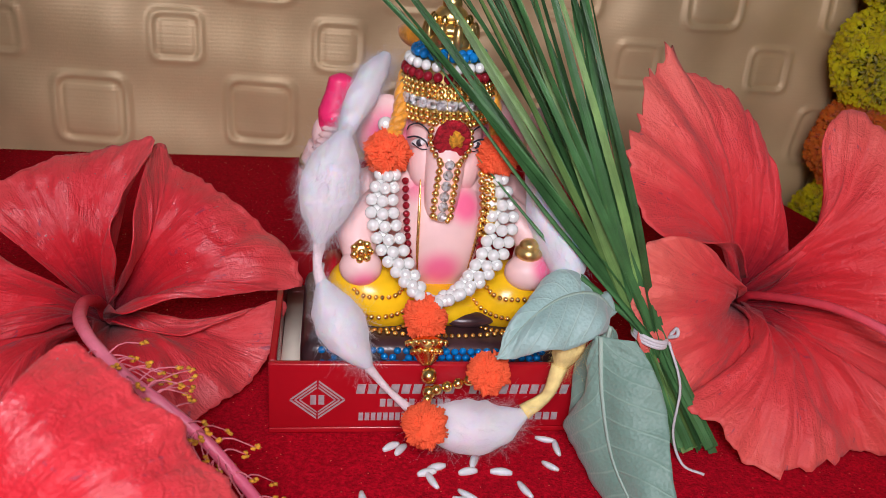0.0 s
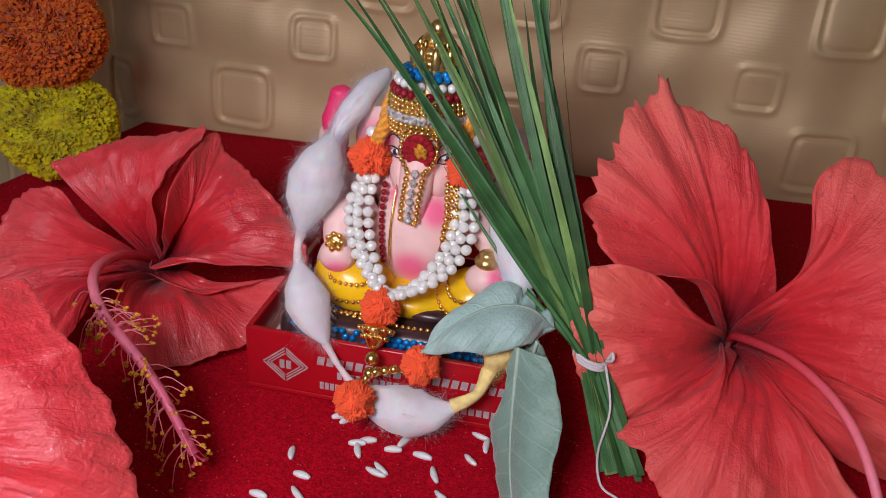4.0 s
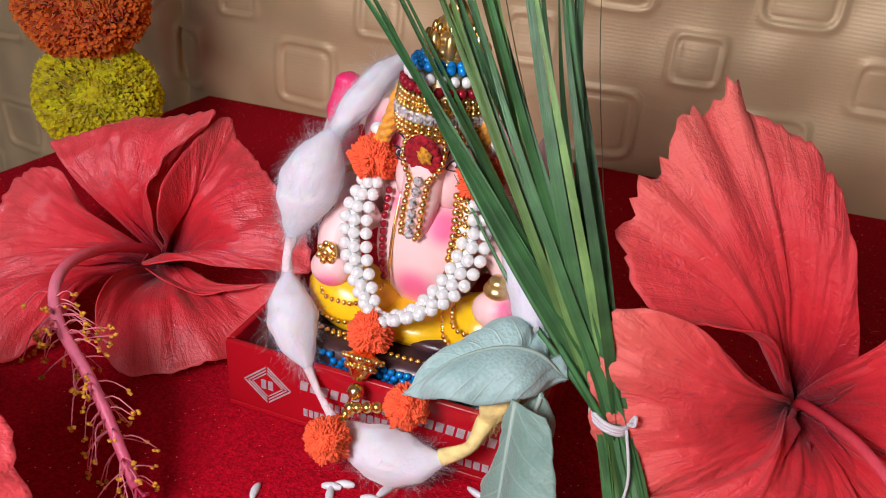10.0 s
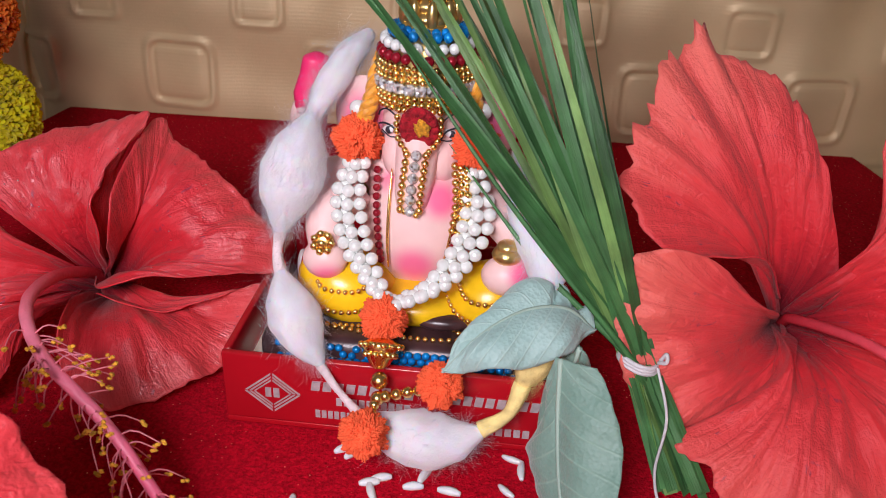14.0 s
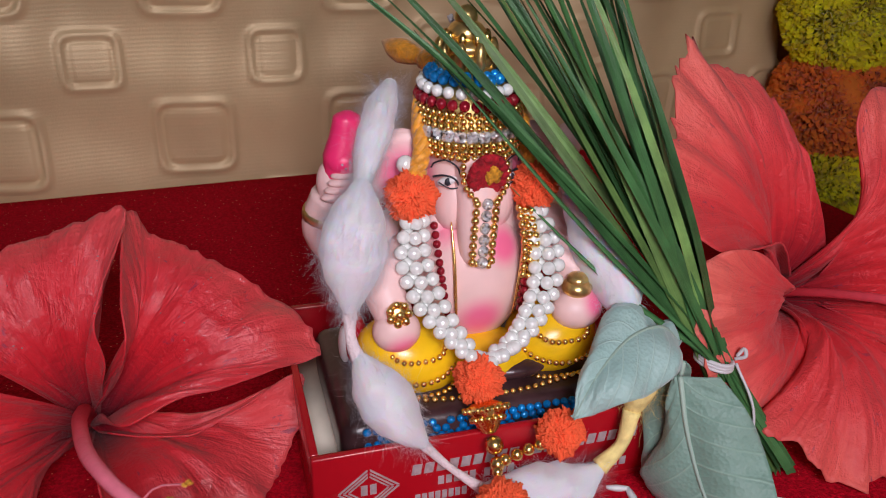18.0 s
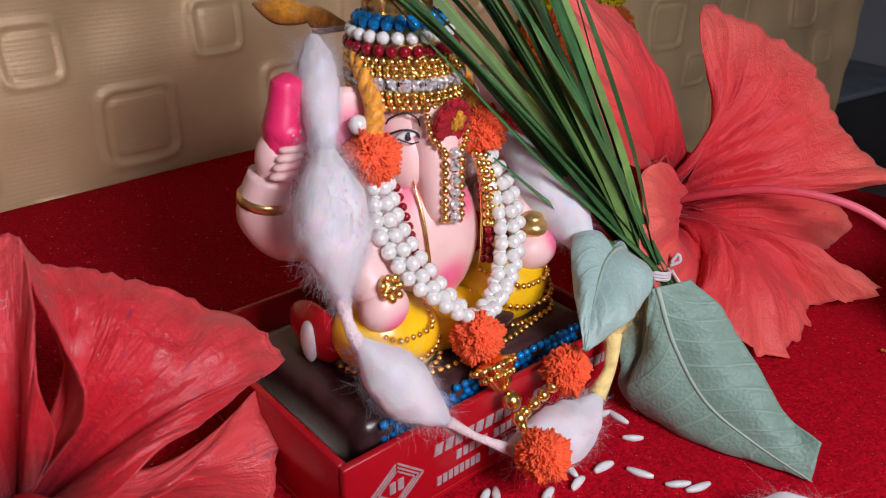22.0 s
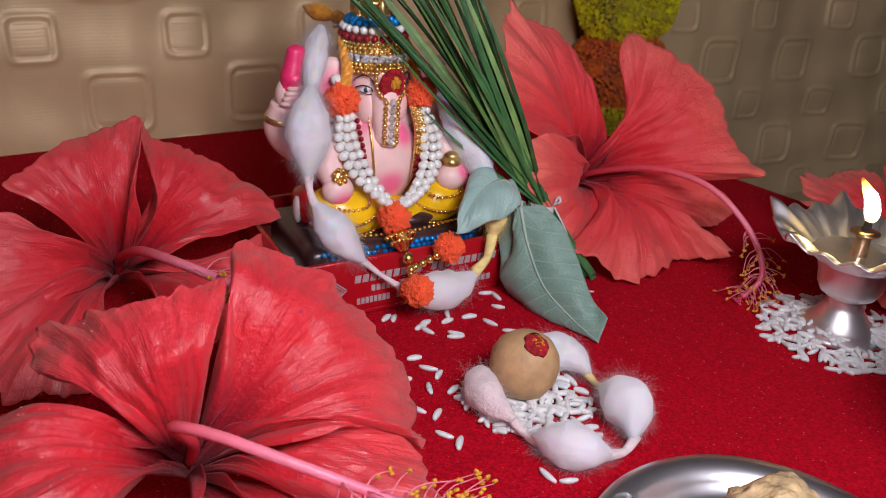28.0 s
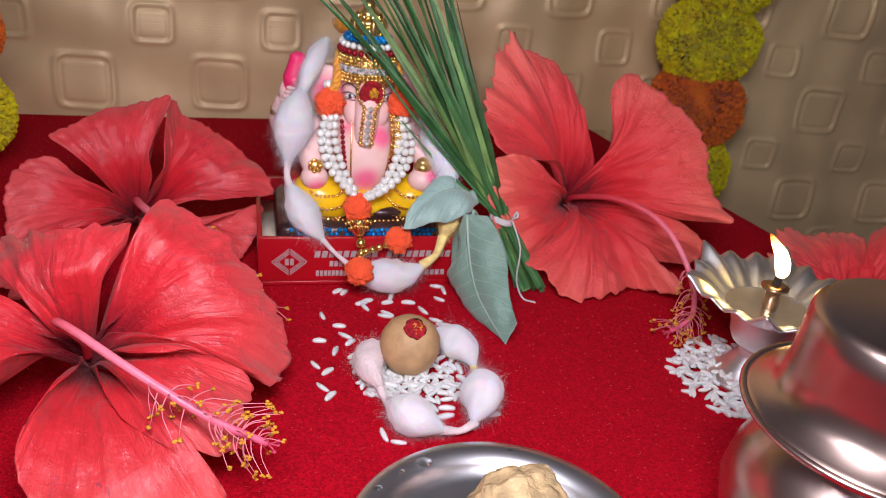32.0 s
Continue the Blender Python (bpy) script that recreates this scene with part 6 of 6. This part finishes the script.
cotton("white cotton wool ring with pink links round the betel nut", [
    ([(0.0185, 0.1500, 0.0065), (0.0125, 0.1400, 0.0085), (0.0115, 0.1290, 0.0085), (0.0170, 0.1180, 0.0055)], 0.0068, COTTON_PINK, 150),
    ("twist", [(0.0160, 0.1195, 0.0055), (0.0182, 0.1140, 0.0035), (0.0200, 0.1090, 0.0040)], 0.0013, COTTON_PINK),
    ([(0.0188, 0.1105, 0.0055), (0.0240, 0.1025, 0.0078), (0.0310, 0.0965, 0.0078), (0.0400, 0.0945, 0.0050)], 0.0078, COTTON, 180),
    ("twist", [(0.0385, 0.0948, 0.0050), (0.0460, 0.0965, 0.0032), (0.0525, 0.1005, 0.0045)], 0.0013, COTTON_PINK),
    ([(0.0510, 0.0995, 0.0050), (0.0550, 0.1080, 0.0092), (0.0562, 0.1180, 0.0090), (0.0560, 0.1290, 0.0050)], 0.0090, COTTON, 220),
    ("twist", [(0.0562, 0.1270, 0.0050), (0.0570, 0.1340, 0.0032), (0.0565, 0.1395, 0.0040)], 0.0012, COTTON_YELLOW),
    ([(0.0568, 0.1375, 0.0050), (0.0530, 0.1475, 0.0076), (0.0450, 0.1540, 0.0076), (0.0370, 0.1530, 0.0055)], 0.0074, COTTON, 180),
])


def grain_mesh(ln, r):
    g = Geo()
    n = 9
    put(g, tube([(-ln / 2 + ln * i / n, 0.0003 * math.sin(math.pi * i / n), 0) for i in range(n + 1)], [r * (0.15 + 0.85 * math.sin(math.pi * (0.06 + 0.88 * i / n)) ** 0.6) for i in range(n + 1)], 8, 0.8), 0)
    return g


grain_me = [grain_mesh(ln, r).mesh("rice_grain", RICE) for ln, r in ((0.0068, 0.0013), (0.0060, 0.0013), (0.0074, 0.0014))]
rng = random.Random(12)
GRAINS = ((-0.0086, 0.1803, 110), (-0.0009, 0.1719, 0), (-0.0093, 0.1591, 0), (-0.0020, 0.1515, 80), (-0.0102, 0.1404, 125), (-0.0049, 0.1358, 45), (-0.0066, 0.1247, 130), (-0.0033, 0.1189, 60),
          (0.0122, 0.1957, 30), (0.0218, 0.1946, 10), (0.0320, 0.1954, 5), (0.0388, 0.1885, 120), (0.0477, 0.2000, 150), (0.0476, 0.2130, 170), (-0.0021, 0.2040, 40), (0.0093, 0.1930, 20))
GRAINS_2 = ((0.0206, 0.1824, 165), (0.0216, 0.1846, 150), (0.0043, 0.1586, 45), (0.0606, 0.1100, 10), (0.0534, 0.1028, 60), (0.0173, 0.0957, 110), (0.0225, 0.0916, 170), (0.0427, 0.1130, 5), (0.0417, 0.1076, 12),
            (0.0010, 0.2030, 60), (0.0442, 0.1800, 140), (0.0478, 0.1762, 160), (0.0509, 0.2090, 100), (0.0110, 0.1900, 120), (0.0240, 0.2000, 80), (0.0060, 0.1480, 30), (0.0020, 0.1640, 140))
for x, y, a in GRAINS + GRAINS_2:
    ob = share("rice_grain", grain_me[rng.randrange(3)], pose(x, y, 0.0011 + cloth_at(x, y), rng.uniform(-8, 8), rng.uniform(-4, 4), a + rng.uniform(-8, 8)))
    tagged(ob, "single white rice grain lying on the red cloth", "rice grain", "scattered rice grains")


def rice_heap(label, cx, cy, r0, r1, n, seed, height, squeeze=1.0):
    rng = random.Random(seed)
    g = Geo()
    for k in range(n):
        a = rng.uniform(0, 6.283)
        q = r0 + (r1 - r0) * rng.random() ** 0.9
        x, y = cx + q * math.cos(a), cy + q * math.sin(a) * squeeze
        z = 0.0012 + cloth_at(x, y) + height * max(0, 1 - (q - r0) / (r1 - r0)) * rng.random()
        m = pose(x, y, z, rng.uniform(-14, 14), rng.uniform(-12, 12), rng.uniform(0, 360))
        vs, fs, _, uv = grain_parts[rng.randrange(2)]
        g.add([m @ V(v) for v in vs], fs, 0, uv)
    return tagged(part("rice_heap", g, RICE, kind="stuff"), label, "rice")


def _grain(ln, r):
    q = grain_mesh(ln, r)
    return q.v, q.f, 0, q.uv


grain_parts = [_grain(0.0066, 0.0013), _grain(0.0058, 0.0013)]
rice_heap("little ring of white rice grains under the betel nut", 0.0290, 0.1340, 0.002, 0.0235, 240, 31, 0.0040)
rice_heap("bed of white rice grains under the oil lamp", 0.1815, 0.1390, 0.010, 0.0340, 380, 32, 0.0050)

# ---------------------------------------------------------------- oil lamp
LAMP = (0.1825, 0.1415, 0.0010)
lamp = thing("oil_lamp", "silver oil lamp with scalloped bowl and lit wick on rice", "oil lamp", LAMP, -2.0)
g = Geo()
put(g, lathe([(0.0001, 0.0), (0.0185, 0.0), (0.0190, 0.0012), (0.0178, 0.0024), (0.0150, 0.0036), (0.0128, 0.0050), (0.0105, 0.0085), (0.0082, 0.0120), (0.0070, 0.0150), (0.0078, 0.0168), (0.0066, 0.0180), (0.0001, 0.0182)], 48), 0)
part("foot", g, SILVER, lamp)
g = Geo()
put(g, lathe([(0.0001, 0.0170), (0.0080, 0.0170), (0.0112, 0.0190), (0.0128, 0.0220), (0.0136, 0.0270), (0.0150, 0.0320), (0.0156, 0.0345)], 48), 0)
part("cup", g, SILVER, lamp)


def hex_lobes(a, r, z):
    """Round near the middle, a fluted hexagon at the rim."""
    k = smooth01((r - 0.013) / 0.018)
    m = (a % (math.pi / 3)) - math.pi / 6
    hexa = r * 1.13 * 0.866 / math.cos(m)
    flute = math.cos(18 * a)
    rr = r * (1 - k) + (hexa + 0.0009 * flute) * k
    return rr, z + k * (0.0015 * flute + 0.0046 * (abs(m) / (math.pi / 6)) ** 3)


g = Geo()
prof = [(0.0001, 0.0335), (0.0100, 0.0336), (0.0150, 0.0342), (0.0185, 0.0362), (0.0225, 0.0392), (0.0265, 0.0418), (0.0310, 0.0438), (0.0345, 0.0446), (0.0352, 0.0440), (0.0340, 0.0432), (0.0305, 0.0424), (0.0262, 0.0404), (0.0222, 0.0378), (0.0182, 0.0346), (0.0150, 0.0328), (0.0120, 0.0322)]
put(g, lathe(prof, 216, hex_lobes), 0)
part("bowl", g, SILVER, lamp, "scalloped silver bowl")
g = Geo()
put(g, lathe([(0.0001, 0.0362), (0.0120, 0.0362), (0.0184, 0.0364)], 40), 0)
part("oil", g, OIL, lamp, "amber lamp oil")
g = Geo()
put(g, lathe([(0.0034, 0.0340), (0.0032, 0.0400), (0.0030, 0.0445), (0.0040, 0.0452), (0.0058, 0.0460), (0.0058, 0.0468), (0.0030, 0.0474), (0.0012, 0.0474)], 28), 0)
part("wick_holder", g, BRASS, lamp)
g = Geo()
put(g, tube(bez([(0, 0, 0.044), (0.0002, 0, 0.050), (0.0008, 0.0004, 0.0530)], 8), [0.0017, 0.0018, 0.0018, 0.0017, 0.0016, 0.0015, 0.0013, 0.0011, 0.0008], 8, wobble=0.2), 0)
part("wick", g, WICK, lamp, "charred black wick")
g = Geo()
FP = bez([(0.0006, 0, 0.0505), (0.0008, 0.0002, 0.0550), (-0.0012, 0.0006, 0.0610), (-0.0046, 0.0012, 0.0655), (-0.0080, 0.0016, 0.0700)], 24)
put(g, tube(FP, [0.0004 + 0.0027 * max(0.0, math.sin(math.pi * min(1, (i / 24) ** 0.62))) ** 0.9 for i in range(25)], 14), 0)
fl = part("flame", g, FLAME, lamp, "bright yellow flame")

# ---------------------------------------------------------------- plate with sweets
PLATE = (0.0520, 0.0350, 0.0006)
plate = thing("steel_plate", "round stainless steel plate with a raised rim", "plate", PLATE)
g = Geo()
put(g, lathe([(0.0001, 0.0008), (0.0350, 0.0008), (0.0385, 0.0014), (0.0410, 0.0040), (0.0425, 0.0062), (0.0470, 0.0072), (0.0498, 0.0074), (0.0504, 0.0068), (0.0496, 0.0062), (0.0440, 0.0052), (0.0418, 0.0024), (0.0390, 0.0), (0.0001, 0.0)], 72), 0)
part("dish", g, STEEL, plate)
g = Geo()
rng = random.Random(6)
for x, y, r in ((-0.022, 0.0385, 0.0030), (-0.0385, 0.0255, 0.0018), (-0.030, 0.034, 0.0010), (0.010, 0.0455, 0.0009)):
    put(g, ell((x, y, 0.0072), (r, r * 0.75, r * 0.32), 14, 8), 0)
part("water_drops", g, mat("water", (0.9, 0.92, 0.95), rough=0.02, spread=0.01, bump=0, Transmission_Weight=1.0, IOR=1.33), plate, "clear water drops on the rim", kind="stuff")
g = Geo()
put(g, ell((0.0, 0.0, 0.0), (0.0175, 0.0150, 0.0150), 64, 44, bump=0.16, seed=4.2), 0)
for i, v in enumerate(g.v):
    d = V(v)
    k = 1 + 0.05 * noise.noise(d * 150) + 0.05 * noise.noise(d * 420) + 0.03 * noise.noise(d * 1100)
    w = V((d.x * k, d.y * k, d.z * k))
    g.v[i] = (w.x, w.y, max(w.z, -0.0125))
jag = part("jaggery_lump", g, JAGGERY)
jag.matrix_world = pose(0.0570, 0.0420, 0.0142, 0, 0, 20)
tagged(jag, "rough golden brown lump of jaggery on the steel plate", "sweet")
rng = random.Random(15)
for x, y, s, a in ((0.0360, 0.0420, 0.0060, 20), (0.0400, 0.0330, 0.0070, 60), (0.0780, 0.0480, 0.0070, -30), (0.0720, 0.0370, 0.0080, 15), (0.0500, 0.0250, 0.0070, 45)):
    ob = part("coconut_piece", rbox(-s, -s * 0.7, 0, s, s * 0.7, s * 0.9, s * 0.22), SUGAR)
    ob.matrix_world = pose(x, y, 0.0016, 0, 0, a)
    tagged(ob, "small white coconut piece on the steel plate", "sweet", "coconut pieces on the plate")

# ---------------------------------------------------------------- pot with an upturned cup
POT = (0.1575, 0.0320, 0.0008)
pot = thing("metal_pot", "shiny copper-toned round metal water pot", "pot", POT)
g = Geo()
put(g, lathe([(0.0001, 0.0), (0.0170, 0.0), (0.0190, 0.0012), (0.0280, 0.0060), (0.0358, 0.0160), (0.0382, 0.0270), (0.0365, 0.0380), (0.0315, 0.0480), (0.0255, 0.0540), (0.0245, 0.0570), (0.0260, 0.0600), (0.0235, 0.0605), (0.0225, 0.0570), (0.0235, 0.0540), (0.0290, 0.0460), (0.0330, 0.0360), (0.0345, 0.0270), (0.0001, 0.0030)], 72), 0)
part("body", g, COPPER, pot)
g = Geo()
put(g, lathe([(0.0236, 0.0592), (0.0262, 0.0590), (0.0272, 0.0600), (0.0262, 0.0612), (0.0236, 0.0608), (0.0236, 0.0592)], 72), 0)
part("rim", g, COPPER, pot)
cup = thing("upturned_cup", "polished metal cup with a flared rim upside down on the pot", "cup", (POT[0], POT[1], 0.0615))
g = Geo()
put(g, lathe([(0.0001, 0.0345), (0.0240, 0.0345), (0.0266, 0.0338), (0.0280, 0.0318), (0.0288, 0.0260), (0.0294, 0.0150), (0.0304, 0.0090), (0.0330, 0.0055), (0.0375, 0.0030), (0.0395, 0.0018), (0.0398, 0.0008), (0.0390, 0.0), (0.0325, 0.0035), (0.0290, 0.0080), (0.0280, 0.0150), (0.0268, 0.0300), (0.0240, 0.0330), (0.0001, 0.0330)], 72), 0)
part("shell", g, COPPER, cup)
g = Geo()
put(g, lathe([(0.0388, 0.0002), (0.0404, 0.0006), (0.0408, 0.0016), (0.0402, 0.0026), (0.0388, 0.0024), (0.0388, 0.0002)], 72), 0)
part("rim", g, COPPER, cup)


# ---------------------------------------------------------------- flower-ball garlands
def marigold_mesh(name, r, seed, m, n=4200):
    """A ball of many short broad petals, crowded and tilted every way."""
    rng = random.Random(seed)
    G = Geo()
    put(G, ell((0, 0, 0), (r * 0.91, r * 0.91, r * 0.88), 28, 20, bump=0.12, seed=seed), 0)
    for k in range(n):
        z = 1 - 2 * (k + 0.5) / n
        a = k * 2.39996
        q = math.sqrt(max(0, 1 - z * z))
        d = V((q * math.cos(a), q * math.sin(a), z))
        way = (d + V((rng.uniform(-1, 1), rng.uniform(-1, 1), rng.uniform(-1, 1))) * 0.24).normalized()
        ln = r * rng.uniform(0.13, 0.18) * (1 + 0.5 * noise.noise(d * 2.5 + V((seed, 0, 0))))
        s = Matrix.Rotation(rng.uniform(0, 6.283), 3, way) @ way.orthogonal().normalized()
        up = way.cross(s)
        w = r * rng.uniform(0.036, 0.052)
        b0 = d * r * 0.85
        b1, b2 = b0 + way * ln * 0.65 + up * w * 0.5, b0 + way * ln + up * w * rng.uniform(0.2, 1.4)
        G.add([b0 - s * w * 0.7, b0 + s * w * 0.7, b1 + s * w, b1 - s * w, b2 + s * w * 0.6, b2 - s * w * 0.6, b1 - up * w * 0.35],
              [(0, 1, 2, 3), (3, 2, 4, 5), (0, 3, 6), (1, 6, 2)], 0)
    return G.mesh(name, m)


MY = [marigold_mesh("yellow_ball", 0.031, s, MARI_Y) for s in (1, 2)]
MO = [marigold_mesh("orange_ball", 0.031, s, MARI_O) for s in (3, 4)]


def ball_garland(label, x, y, balls, sc):
    th = thing("flower_garland", label, "garland", (x, y, balls[-1][0]), group="hanging flower garlands")
    g = Geo()
    put(g, tube(bez([(0, 0, 0.0), (0.001, 0, 0.2), (0, 0.0, 0.40)], 10), 0.0009, 5), 0)
    part("string", g, WHITETHREAD, th)
    for k, (z, c) in enumerate(balls):
        share("yellow_ball" if c == "y" else "orange_ball", (MY if c == "y" else MO)[k % 2], Matrix.Translation((0.002 * math.sin(k * 2.1), 0, z - balls[-1][0])) @ pose(0, 0, 0, 0, 0, 70 * k) @ Matrix.Diagonal((sc, sc, sc * 0.90, 1)), th)
    return th


ball_garland("garland of yellow and orange marigold balls hanging by the curtain", 0.2860, 0.4900, [(0.195, "o"), (0.139, "y"), (0.086, "y"), (0.032, "o"), (-0.022, "y")], 1.30)
ball_garland("garland of orange and yellow marigold balls hanging at the corner", -0.2200, 0.3220, [(0.186, "y"), (0.136, "o"), (0.086, "o"), (0.039, "y")], 1.0)
